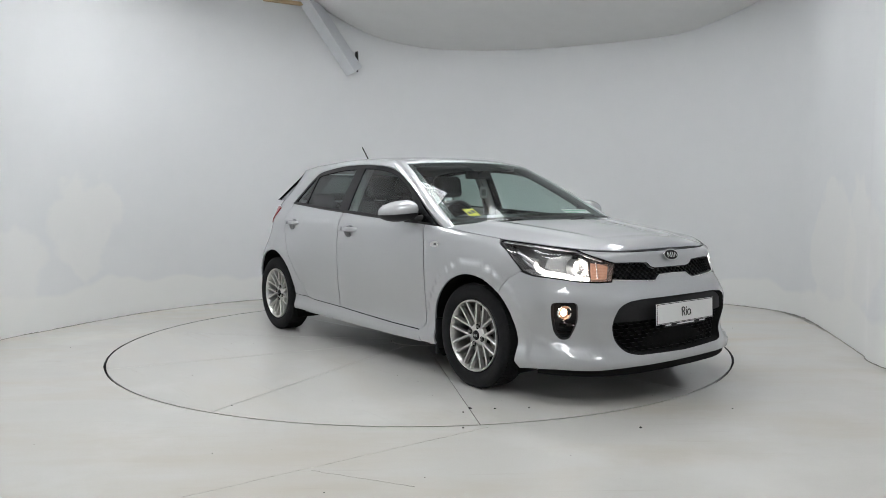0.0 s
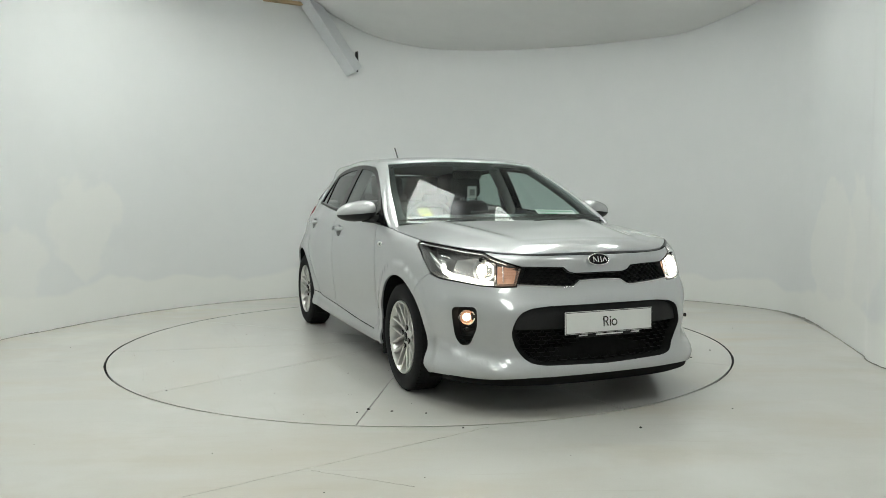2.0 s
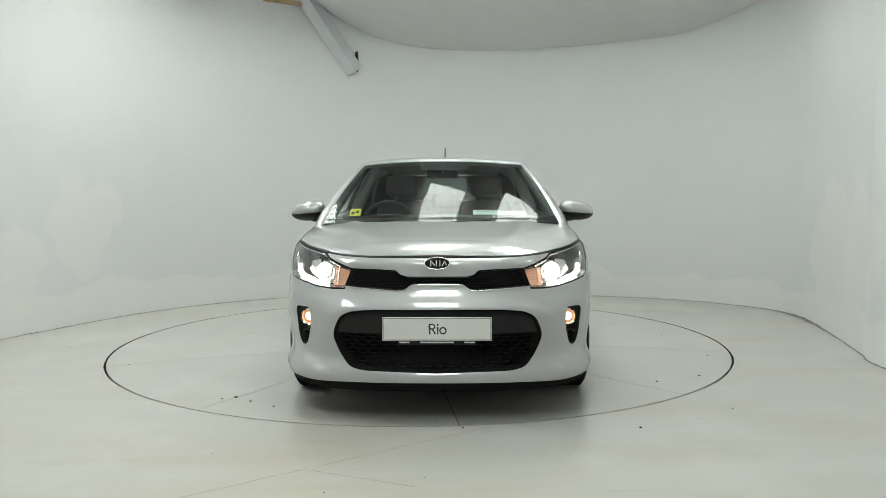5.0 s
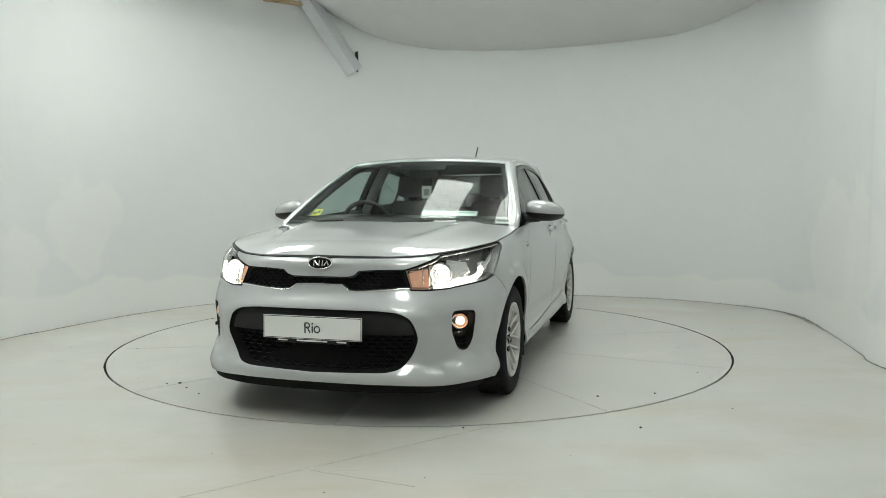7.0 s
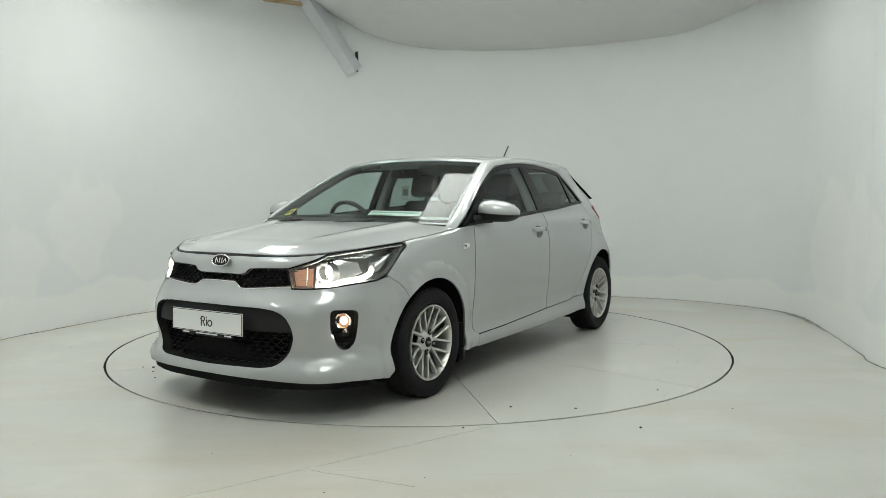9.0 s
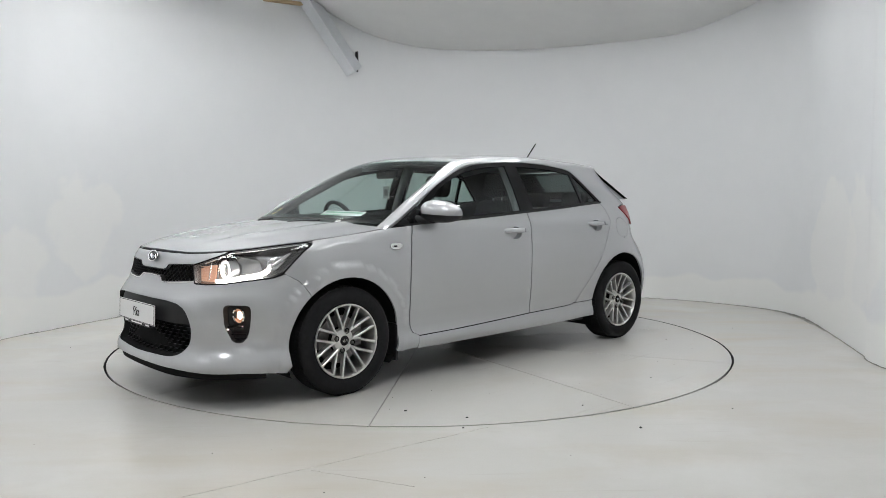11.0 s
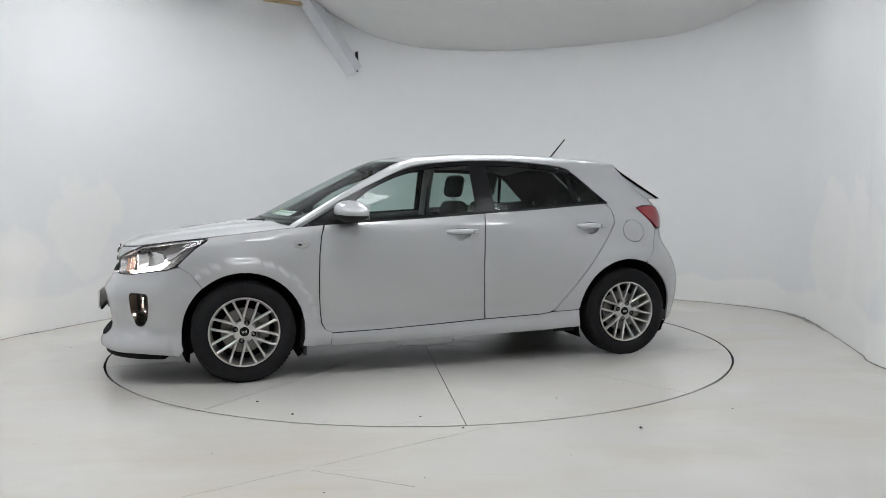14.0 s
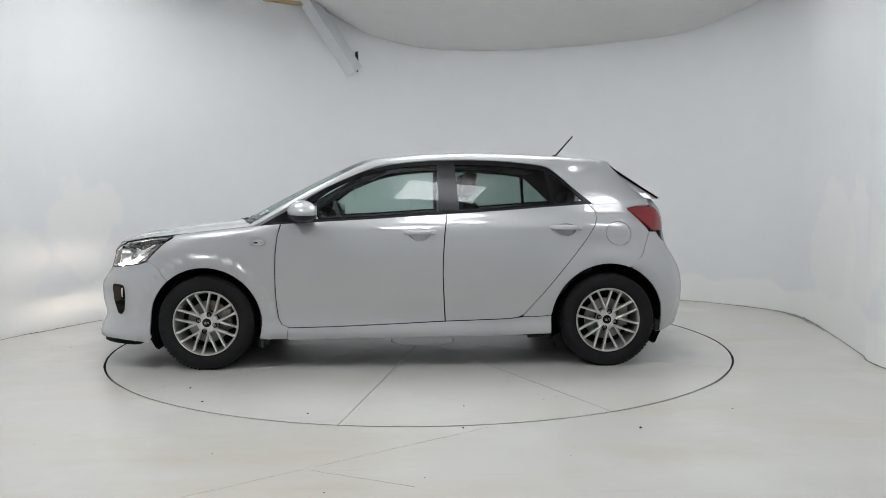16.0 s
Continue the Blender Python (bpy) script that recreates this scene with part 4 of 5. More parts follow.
# ---------------------------------------------------------------- dark shell behind the panels, floor and wheel wells
def under_shell():
    us = np.linspace(0, U_END, 150)
    zs = np.linspace(0.20, 1.0, 26)
    for s in (1, -1):
        verts, faces = [], []
        for u in us:
            x = float(PX(u))
            zt = float(top_of(np.array(x))) - 0.03
            for z in zs:
                zz = 0.2 + (z - 0.2) / 0.8 * (zt - 0.2)
                p = flank([u], [zz], 0.05)[0]
                verts.append((p[0], p[1] * s, p[2]))
        m = len(zs)
        for i in range(len(us) - 1):
            for k in range(m - 1):
                c = np.mean([verts[i * m + k], verts[(i + 1) * m + k + 1]], 0)
                if math.hypot(c[0] - FX, c[2] - 0.302) < ARCH_F + 0.035 or math.hypot(c[0] - RX, c[2] - 0.302) < ARCH_R + 0.035:
                    continue
                if c[0] > 1.50 and c[2] > 0.62 or (c[0] > 1.93 and c[2] > 0.22) or (c[0] > 1.6 and 0.33 < c[2] < 0.56 and abs(c[1]) > 0.55):
                    continue
                f = (i * m + k, i * m + k + 1, (i + 1) * m + k + 1, (i + 1) * m + k)
                faces.append(f if s > 0 else f[::-1])
        mesh_object("inner_shell", verts, faces, M_LINER, CAR)
        for nm, cx, r in (("front_wheel_well", FX, ARCH_F), ("rear_wheel_well", RX, ARCH_R)):
            bm = bmesh.new()
            prev = None
            for a in np.linspace(-32, 212, 40):
                rr = r + 0.012
                x, z = cx + rr * math.cos(radians(a)), 0.302 + rr * math.sin(radians(a))
                yo = float(flank([ux(x)], [max(z, 0.16)])[0][1]) - 0.012
                ring = [bm.verts.new((x, y * s, max(z, 0.13))) for y in (yo, 0.72, 0.50)] + [bm.verts.new((cx, 0.50 * s, 0.302))]
                if prev:
                    for q in range(3):
                        bm.faces.new((prev[q], prev[q + 1], ring[q + 1], ring[q]))
                prev = ring
            part(nm, bm, M_LINER, CAR)
        # mud flaps
        part("mud_flap", box(0.02, 0.16, 0.22, (0.865, 0.735 * s, 0.25), 0.006), M_BLACK, CAR)
        part("bumper_end", box(0.04, 0.10, 0.07, (-1.70, 0.715 * s, 0.255), 0.01), M_BLACK, CAR)
        part("jack_point_fin", box(0.16, 0.03, 0.05, (-0.93, 0.72 * s, 0.20), 0.006), M_BLACK, CAR)
    part("underbody", join(box(3.3, 1.0, 0.06, (0.05, 0, 0.22), 0.02), box(1.6, 1.5, 0.06, (-0.07, 0, 0.23), 0.02), box(0.35, 0.95, 0.06, (1.70, 0, 0.23), 0.02),
                           box(0.30, 0.95, 0.08, (-1.70, 0, 0.32), 0.02)), M_LINER, CAR)
    # black lip under the front bumper
    rows = []
    for u in np.linspace(-ux(1.70), ux(1.70), 70):
        p = flank([u], [0.21])[0]
        c = Vector((1.3, 0, 0))
        d = (Vector((p[0], p[1], 0)) - c).normalized()
        q = Vector(p) - d * 0.024
        zl = 0.160
        rows.append([(q.x, q.y, 0.222), (q.x - d.x * 0.01, q.y - d.y * 0.01, zl), (q.x - d.x * 0.05, q.y - d.y * 0.05, zl - 0.005), (q.x - d.x * 0.3, q.y - d.y * 0.3, 0.2)])
    loft("front_lip", rows, M_LINER, CAR, "black plastic lower lip")


under_shell()


# ---------------------------------------------------------------- front: grilles, lamps, plate
def mesh_slats(outline, deep, pitch, thick, relief, name, parent, flat=0.5):
    """A hexagon-mesh grille: a wavy net of bars kept inside an outline on the flank."""
    bm = bmesh.new()
    lo, hi = np.array(outline).min(0), np.array(outline).max(0)
    rows = int((hi[1] - lo[1]) / (pitch * flat)) + 2
    cols = int((hi[0] - lo[0]) / pitch) + 2
    segs = []
    h = pitch * flat
    for r in range(rows):
        z = lo[1] + r * h
        for c in range(-1, cols):
            u0 = lo[0] + c * pitch + (pitch / 2 if r % 2 else 0)
            segs.append(((u0, z), (u0 + pitch * 0.62, z)))
            segs.append(((u0, z), (u0 - pitch * 0.19, z + h)))
            segs.append(((u0 + pitch * 0.62, z), (u0 + pitch * 0.81, z + h)))
    poly = list(outline)
    mids = np.array([((a[0] + b[0]) / 2, (a[1] + b[1]) / 2) for a, b in segs])
    ok = inside(poly, mids)
    for (a, b), k in zip(segs, ok):
        if not k:
            continue
        d = np.array(b) - np.array(a)
        n = np.array([-d[1], d[0]]) / (np.linalg.norm(d) + 1e-9) * thick
        q = [(a[0] + n[0], a[1] + n[1]), (b[0] + n[0], b[1] + n[1]), (b[0] - n[0], b[1] - n[1]), (a[0] - n[0], a[1] - n[1])]
        P0 = flank([p[0] for p in q], [p[1] for p in q], deep)
        P1 = flank([p[0] for p in q], [p[1] for p in q], deep + relief)
        v0, v1 = [bm.verts.new(p) for p in P0], [bm.verts.new(p) for p in P1]
        bm.faces.new(v0)
        for i in range(4):
            bm.faces.new((v0[i], v0[(i + 1) % 4], v1[(i + 1) % 4], v1[i]))
    bmesh.ops.recalc_face_normals(bm, faces=bm.faces)
    return part(name, bm, M_NET, parent)


def on_flank(u, z, deep=0.0):
    """A pose on the flank: its z axis points outwards."""
    p, a, b = flank([u], [z], deep)[0], flank([u + 0.005], [z], deep)[0], flank([u], [z + 0.005], deep)[0]
    n = Vector(np.cross(np.array(a) - p, np.array(b) - p)).normalized()
    if n.dot(Vector((p[0], p[1], 0))) < 0:
        n = -n
    y = (Vector(b) - Vector(p)).normalized()
    x = y.cross(n).normalized()
    y = n.cross(x)
    m = Matrix((x, y, n)).transposed().to_4x4()
    m.translation = Vector(p)
    return m


def forward_pose(p, turn=0, tilt=0):
    """A pose at p whose z axis looks along the car's x."""
    return Matrix.Translation(p) @ pose(0, 0, 0, 0, tilt, turn) @ Matrix(((0, 0, 1, 0), (1, 0, 0, 0), (0, 1, 0, 0), (0, 0, 0, 1)))


def beam_slot(parent, at, w, e, length, top, low, mat):
    """A narrow light source between two shields that cut its beam off above and below, angles in degrees."""
    yu, yl = length * math.tan(radians(top)), length * math.tan(radians(low))
    src = part("beam_source", box(w, e, 0.001, (0, 0, 0)), mat, parent, "narrow glowing beam source")
    src.matrix_local = at
    for nm, y0, y1, d in (("upper_shield", e / 2 + 0.0002, yu, 0.0012), ("lower_shield", -e / 2 - 0.0002, yl * 0.4, -0.0012)):
        reach = length if d > 0 else length * 0.4
        bm = bmesh.new()
        q = [bm.verts.new(v) for v in ((-w * 0.8, y0, -0.002), (w * 0.8, y0, -0.002), (w, y1, reach), (-w, y1, reach),
                                       (-w * 0.8, y0 + d, -0.002), (w * 0.8, y0 + d, -0.002), (w, y1 + d, reach), (-w, y1 + d, reach))]
        for f in ((0, 1, 2, 3), (7, 6, 5, 4), (0, 4, 5, 1), (1, 5, 6, 2), (2, 6, 7, 3), (3, 7, 4, 0)):
            bm.faces.new([q[i] for i in f])
        bmesh.ops.recalc_face_normals(bm, faces=bm.faces)
        part(nm, bm, M_LINER, parent).matrix_local = at
    back = join(box(w * 1.7, 0.016, 0.001, (0, -0.002, -0.004)), box(0.001, 0.020, length + 0.004, (w * 0.86, -0.006, length / 2 - 0.002)),
                box(0.001, 0.020, length + 0.004, (-w * 0.86, -0.006, length / 2 - 0.002)))
    part("source_housing", back, M_LINER, parent).matrix_local = at


def front_end():
    up = tagged(new("upper_grille"), "narrow gloss black grille with a hexagon mesh")
    up.parent = CAR
    recess("grille_backing", both(GRILLE_UP), 0.035, M_BLACK, up)
    mesh_slats(both(GRILLE_UP), 0.014, 0.040, 0.0016, 0.010, "grille_mesh", up, 0.36)
    lowg = tagged(new("lower_grille"), "wide black lower grille with a diamond mesh")
    lowg.parent = CAR
    recess("grille_backing", both(GRILLE_LOW), 0.050, M_LINER, lowg)
    net = [(0.0, 0.43), (uy(0.505), 0.43)] + [q for q in GRILLE_LOW if q[1] < 0.425]
    mesh_slats(both(net), 0.034, 0.060, 0.0016, 0.010, "grille_mesh", lowg, 0.34)
    bar = [(0.0, 0.548), (uy(0.33), 0.546), (uy(0.43), 0.535), (uy(0.475), 0.51), (uy(0.50), 0.455), (uy(0.502), 0.437), (0.0, 0.437)]
    patch("cross_bar", both(bar), [], lambda u, z: flank(u, z, 0.020 + 0.25 * np.maximum(0, z - 0.50)), M_BLACK, lowg, 0.03, 0.02)
    # bright line under and over the upper grille
    for nm, pts, off in (("lower_trim", GRILLE_UP[6:], -0.003), ("upper_trim", GRILLE_UP[:6], 0.003)):
        line = pts if nm == "upper_trim" else pts[::-1]
        left = [(a, b + off) for a, b in line]
        full = [(-a, b) for a, b in left[::-1] if a > 1e-6] + left
        dense = [(a + (c - a) * k / 6, b + (d - b) * k / 6) for (a, b), (c, d) in zip(full, full[1:]) for k in range(6)] + [full[-1]]
        pts3 = flank([a for a, b in dense], [b for a, b in dense], -0.001)
        part(nm, tube([tuple(p) for p in pts3], 0.003, 6), M_CHROME if nm == "lower_trim" else M_GLOSS, up, "", 60)
    # oval badge
    b = new("badge")
    b.parent = CAR
    tagged(b, "black oval badge with a bright rim")
    b.matrix_local = forward_pose((1.962, 0, 0.771), 0, -18)
    oval = [(0.062 * math.cos(a), 0.030 * math.sin(a)) for a in np.linspace(0, 2 * math.pi, 41)[:-1]]
    part("badge_plate", plate(oval, 0.006, None, 0.0015), M_GLOSS, b)
    part("badge_rim", tube([(1.0 * x, 1.0 * y, 0.006) for x, y in oval + oval[:1]], 0.0032, 8), M_CHROME, b, "", 60)
    for x, w, tilt in ((-0.032, 0.006, 0), (-0.021, 0.006, 38), (-0.004, 0.006, 0), (0.013, 0.006, 0), (0.030, 0.006, -30), (0.041, 0.006, 30)):
        part("badge_bar", box(w, 0.030 if abs(x) < 0.035 else 0.024, 0.003, (x, 0, 0.0075), 0.001, 1, pose(0, 0, 0, 0, 0, tilt)), M_CHROME, b)
    # plate: white with dark lettering as plain bars
    pl = new("number_plate")
    pl.parent = CAR
    tagged(pl, "white number plate panel with a short dark marking")
    pl.matrix_local = forward_pose((2.064, 0, 0.468), 0, -2)
    part("plate_panel", box(0.52, 0.112, 0.006, (0, 0, 0.003), 0.002), M_WHITE, pl)
    for sx, sy, x, y in ((0.514, 0.003, 0, 0.052), (0.514, 0.003, 0, -0.052), (0.003, 0.105, 0.256, 0), (0.003, 0.105, -0.256, 0)):
        part("plate_rim", box(sx, sy, 0.001, (x, y, 0.0065)), M_INK, pl)
    for x, w, h, y, tilt in ((-0.034, 0.0065, 0.050, 0.0, 0), (-0.014, 0.0065, 0.026, -0.013, 28), (0.004, 0.0065, 0.035, -0.0075, 0), (0.004, 0.0075, 0.0075, 0.020, 0)):
        part("mark_bar", box(w, h, 0.001, (x, y, 0.0067), 0, 1, pose(0, 0, 0, 0, 0, tilt)), M_INK, pl)
    for x, y, rx, ry in ((-0.024, 0.0115, 0.0135, 0.0115), (0.0285, -0.0075, 0.0145, 0.0150)):
        ring = [(x + rx * math.cos(a), y + ry * math.sin(a), 0.0062) for a in np.linspace(0, 2 * math.pi, 25)]
        part("mark_ring", tube(ring, 0.0031, 6), M_INK, pl)
    part("plate_holder", box(0.38, 0.022, 0.012, (0, -0.064, -0.004), 0.003), M_BLACK, pl)
    for x, w in ((-0.155, 0.05), (0, 0.16), (0.155, 0.05)):
        part("holder_bar", box(w, 0.007, 0.001, (x, -0.064, 0.0028)), M_WHITE, pl)

    for s in (1, -1):
        mr = (lambda q: q) if s > 0 else mirror
        hl = new("headlamp")
        hl.parent = CAR
        tagged(hl, "clear swept-back headlamp, lit, with chrome reflectors")
        inner = shrink(HEADLAMP, 0.004)
        # outward growing order: pocket, reflector bowls, glow, lens
        recess("housing", mr(inner), 0.085, M_LAMPBED, hl)
        ob = patch("lens", mr(inner), [], lambda u, z: flank(u, z, 0.003), M_LENS, hl, 0.03, 0, "clear lamp lens", up=(1, s * 0.5, 0.2))
        ob.visible_shadow = False
        # dark rim round the lens
        rim = resample(HEADLAMP, 0.012)
        P = flank([a * s for a, b in rim + rim[:1]], [b for a, b in rim + rim[:1]], 0.003)
        part("lamp_rim", tube([tuple(q) for q in P], 0.0035, 6), M_GLOSS, hl, "", 60)

        def at(y, z, deep):
            q = flank([uy(y) * s], [z], deep)[0]
            return Vector(q)
        # bright reflector panel round the projector, dark outer wedge
        ref = [(uy(0.592), 0.660), (uy(0.66), 0.662), (uy(0.73), 0.680), (ux(1.70), 0.715), (ux(1.72), 0.765), (uy(0.69), 0.785), (uy(0.60), 0.760)]
        patch("reflector_panel", mr(ref), [], lambda u, z: flank(u, z, 0.062), M_REFL, hl, 0.03, 0.01, "bright reflector panel", up=(1, 0, 0))
        ref = [(ux(1.68), 0.708), (ux(1.62), 0.722), (ux(1.57), 0.765), (ux(1.60), 0.775), (ux(1.67), 0.762)]
        patch("outer_reflector", mr(ref), [], lambda u, z: flank(u, z, 0.030), M_REFL, hl, 0.03, 0.01, "bright wedge reflector", up=(1, s, 0))
        # projector bowl
        c = at(0.655, 0.718, 0.048)
        bowl = revolve([(0.012, -0.040), (0.034, -0.034), (0.045, -0.012), (0.049, 0.024), (0.053, 0.024), (0.053, -0.03)], 32)
        o = part("reflector_bowl", bowl, M_BOWL, hl, "", 40)
        o.matrix_local = forward_pose(c, 6 * s)
        gl = revolve([(0.0, 0.010), (0.014, 0.007), (0.026, 0.0), (0.033, -0.010)], 24)
        o = part("projector_glow", gl, M_BULB, hl, "glowing warm white projector", 60)
        o.matrix_local = forward_pose(c - Vector((0.012, 0, 0)), 6 * s)
        ring = [(0.041 * math.cos(t), 0.041 * math.sin(t), 0.022) for t in np.linspace(-2.9, 1.6, 25)]
        o = part("light_ring", tube(ring, 0.0042, 8), M_DRL, hl, "glowing ring round the projector", 60)
        o.matrix_local = forward_pose(c, 6 * s)
        beam_slot(hl, forward_pose(at(0.655, 0.781, 0.050), 4 * s), 0.04, 0.003, 0.040, -3.0, -14, M_LOWBEAM)
        # inner indicator and side reflector with ribs
        amb = [(uy(0.492), 0.658), (uy(0.585), 0.655), (uy(0.585), 0.742), (uy(0.535), 0.738), (uy(0.478), 0.722)]
        patch("indicator", mr(amb), [], lambda u, z: flank(u, z, 0.040), M_AMBER, hl, 0.03, 0.01, "warm pink-amber indicator reflector with a faint glow put in", up=(1, 0, 0))
        for k in range(5):
            z = 0.668 + 0.016 * k
            pa, pb = at(0.492 - 0.002 * k, z, 0.036), at(0.583, z + 0.002, 0.036)
            part("indicator_rib", tube([pa, pb], 0.0022, 6), M_AMBER, hl)
        for y0 in (0.600, 0.552):
            pa, pb = at(y0, 0.664, 0.035), at(y0 + 0.004, 0.748, 0.035)
            part("divider", tube([pa, pb], 0.004, 6), M_CHROME, hl, "", 60)
        # light guide along the lower edge, and the bright outer hook
        lg = [at(0.60, 0.662, 0.02), at(0.66, 0.660, 0.02), at(0.715, 0.676, 0.02)]
        lg += [Vector(flank([ux(x) * s], [z], 0.022)[0]) for x, z in ((1.725, 0.690), (1.675, 0.712), (1.655, 0.745))]
        part("light_guide", tube(lg, [0.007, 0.012, 0.014, 0.014, 0.013, 0.008], 8), M_DRL, hl, "glowing light guide", 60)
        hook = [Vector(flank([ux(x) * s], [z], 0.02)[0]) for x, z in ((1.66, 0.735), (1.60, 0.768), (1.545, 0.800))]
        part("chrome_hook", tube(hook, [0.012, 0.014, 0.006], 8), M_CHROME, hl, "", 60)
        brow = [Vector(flank([u * s], [z - 0.012], 0.012)[0]) for u, z in HEADLAMP[9:-1][::-1]]
        part("chrome_brow", tube(brow, 0.004, 8), M_CHROME, hl, "", 60)
        # fog lamp pocket
        fg = new("fog_lamp")
        fg.parent = CAR
        tagged(fg, "round lit fog lamp in a black pocket")
        recess("pocket", mr(FOG), 0.05, M_BLACK, fg)
        for z in (0.370, 0.390):
            y0 = 0.690 - 0.6 * (z - 0.36)
            pa, pb = flank([uy(y0 + 0.012) * s], [z], 0.022)[0], flank([ux(1.79) * s], [z], 0.022)[0]
            part("pocket_slat", tube([tuple(pa), tuple(pb)], 0.0045, 6), M_NET, fg, "", 60)
        c = Vector(flank([uy(0.712) * s], [0.487], 0.030)[0])
        o = part("bezel", revolve([(0.036, -0.02), (0.044, 0.0), (0.041, 0.008), (0.036, 0.004)], 32), M_CHROME, fg, "", 40)
        o.matrix_local = forward_pose(c, 12 * s)
        o = part("fog_glow", revolve([(0.0, 0.004), (0.013, 0.001), (0.021, -0.006)], 24), M_FOGBULB, fg, "glowing warm fog lamp", 60)
        o.matrix_local = forward_pose(c, 12 * s)
        beam_slot(fg, forward_pose(Vector(flank([uy(0.712) * s], [0.428], 0.042)[0]), 6 * s), 0.036, 0.003, 0.052, -8, -17, M_FOGBEAM)
        o = part("fog_rim", revolve([(0.021, -0.006), (0.033, -0.004), (0.037, 0.003)], 24), M_AMBER, fg)
        o.matrix_local = forward_pose(c, 12 * s)


front_end()


# ---------------------------------------------------------------- wheels
def wheel(name, x, s):
    th = new(name)
    th.parent = CAR
    tagged(th, "silver multi-spoke alloy wheel with black tyre")
    th.matrix_local = Matrix.Translation((x, 0.735 * s, 0.302)) @ pose(0, 0, 0, 0, 0, 0 if s > 0 else 180)
    # local: y outwards
    prof = [(0.200, -0.085), (0.230, -0.094), (0.270, -0.095), (0.293, -0.085), (0.3015, -0.065), (0.3035, -0.030), (0.3035, 0.030), (0.3015, 0.060),
            (0.295, 0.080), (0.280, 0.090), (0.262, 0.094), (0.240, 0.093), (0.222, 0.087), (0.210, 0.078), (0.203, 0.070)]
    ty = revolve(prof, 72, "y")
    part("tyre", ty, M_TYRE, th, "black rubber tyre", 40)
    tread = bmesh.new()
    for k in range(72):
        a = 2 * math.pi * k / 72
        for y0, sl in ((-0.05, 0.05), (0.0, -0.05), (0.05, 0.05)):
            q = []
            for dy, da in ((-0.022, -0.028 + sl * 0.3), (0.022, -0.028 - sl * 0.3), (0.022, 0.028 - sl * 0.3), (-0.022, 0.028 + sl * 0.3)):
                q.append((0.3046 * math.cos(a + da), y0 + dy, 0.3046 * math.sin(a + da)))
            lo = [(px * 0.985, py, pz * 0.985) for px, py, pz in q]
            v = [tread.verts.new(p) for p in q]
            w = [tread.verts.new(p) for p in lo]
            tread.faces.new(v)
            for i in range(4):
                tread.faces.new((v[i], v[(i + 1) % 4], w[(i + 1) % 4], w[i]))
    bmesh.ops.recalc_face_normals(tread, faces=tread.faces)
    tagged(part("tread", tread, M_TYRE, th), kind="stuff")
    part("rim", revolve([(0.2085, 0.079), (0.2065, 0.086), (0.2005, 0.086), (0.196, 0.078), (0.190, 0.060), (0.184, 0.0), (0.184, -0.08), (0.203, -0.088)], 64, "y"), M_ALLOY, th, "", 40)
    part("brake_disc", revolve([(0.05, 0.0), (0.135, 0.0), (0.135, -0.02), (0.05, -0.02)], 40, "y"), M_STEEL, th, "", 30)
    part("brake_drum", revolve([(0.0, 0.012), (0.055, 0.012), (0.07, -0.0), (0.07, -0.06), (0.0, -0.06)], 32, "y"), M_LINER, th, "", 30)
    part("barrel_shade", revolve([(0.0, -0.07), (0.183, -0.07)], 32, "y"), M_LINER, th)
    cal = box(0.07, 0.05, 0.14, (-0.115, -0.01, 0.02), 0.012)
    part("brake_caliper", cal, M_STEEL, th)
    part("hub", revolve([(0.0, 0.058), (0.034, 0.058), (0.046, 0.055), (0.064, 0.049), (0.072, 0.034), (0.06, 0.02)], 40, "y"), M_ALLOY, th, "", 40)
    # spokes: eight pairs, each spoke tapers and steps down to the rim
    sp = None
    me = None
    for k in range(8):
        for side in (-1, 1):
            a = 2 * math.pi * (k + 0.378) / 8
            c, si = math.cos(a), math.sin(a)

            def pt(r, off, y):
                return (r * c - off * si, y, r * si + off * c)
            bm = bmesh.new()
            rings = []
            for r, off, w, yt, yb in ((0.046, 0.0225, 0.0085, 0.052, 0.026), (0.085, 0.0275, 0.0088, 0.060, 0.030), (0.135, 0.0290, 0.0080, 0.069, 0.040),
                                      (0.175, 0.0300, 0.0082, 0.077, 0.052), (0.201, 0.0310, 0.0105, 0.081, 0.060)):
                o = off * side
                rings.append([bm.verts.new(pt(r, o - w, yb)), bm.verts.new(pt(r, o - w * 0.75, yt - 0.003)), bm.verts.new(pt(r, o - w * 0.4, yt)),
                              bm.verts.new(pt(r, o + w * 0.4, yt)), bm.verts.new(pt(r, o + w * 0.75, yt - 0.003)), bm.verts.new(pt(r, o + w, yb))])
            for p, q in zip(rings, rings[1:]):
                for i in range(5):
                    bm.faces.new((p[i], p[i + 1], q[i + 1], q[i]))
            bmesh.ops.recalc_face_normals(bm, faces=bm.faces)
            part("spoke", bm, M_ALLOY, th, "", 35)
    part("centre_cap", revolve([(0.0, 0.064), (0.024, 0.063), (0.028, 0.060), (0.029, 0.054)], 28, "y"), M_GLOSS, th, "black centre cap", 50)
    for x0, w, tilt in ((-0.012, 0.003, 10), (-0.004, 0.003, -20), (0.005, 0.003, 0), (0.013, 0.003, 20)):
        part("cap_bar", box(w, 0.001, 0.016, (x0, 0.0645, 0), 0, 1, pose(0, 0, 0, 0, tilt, 0)), M_CHROME, th)
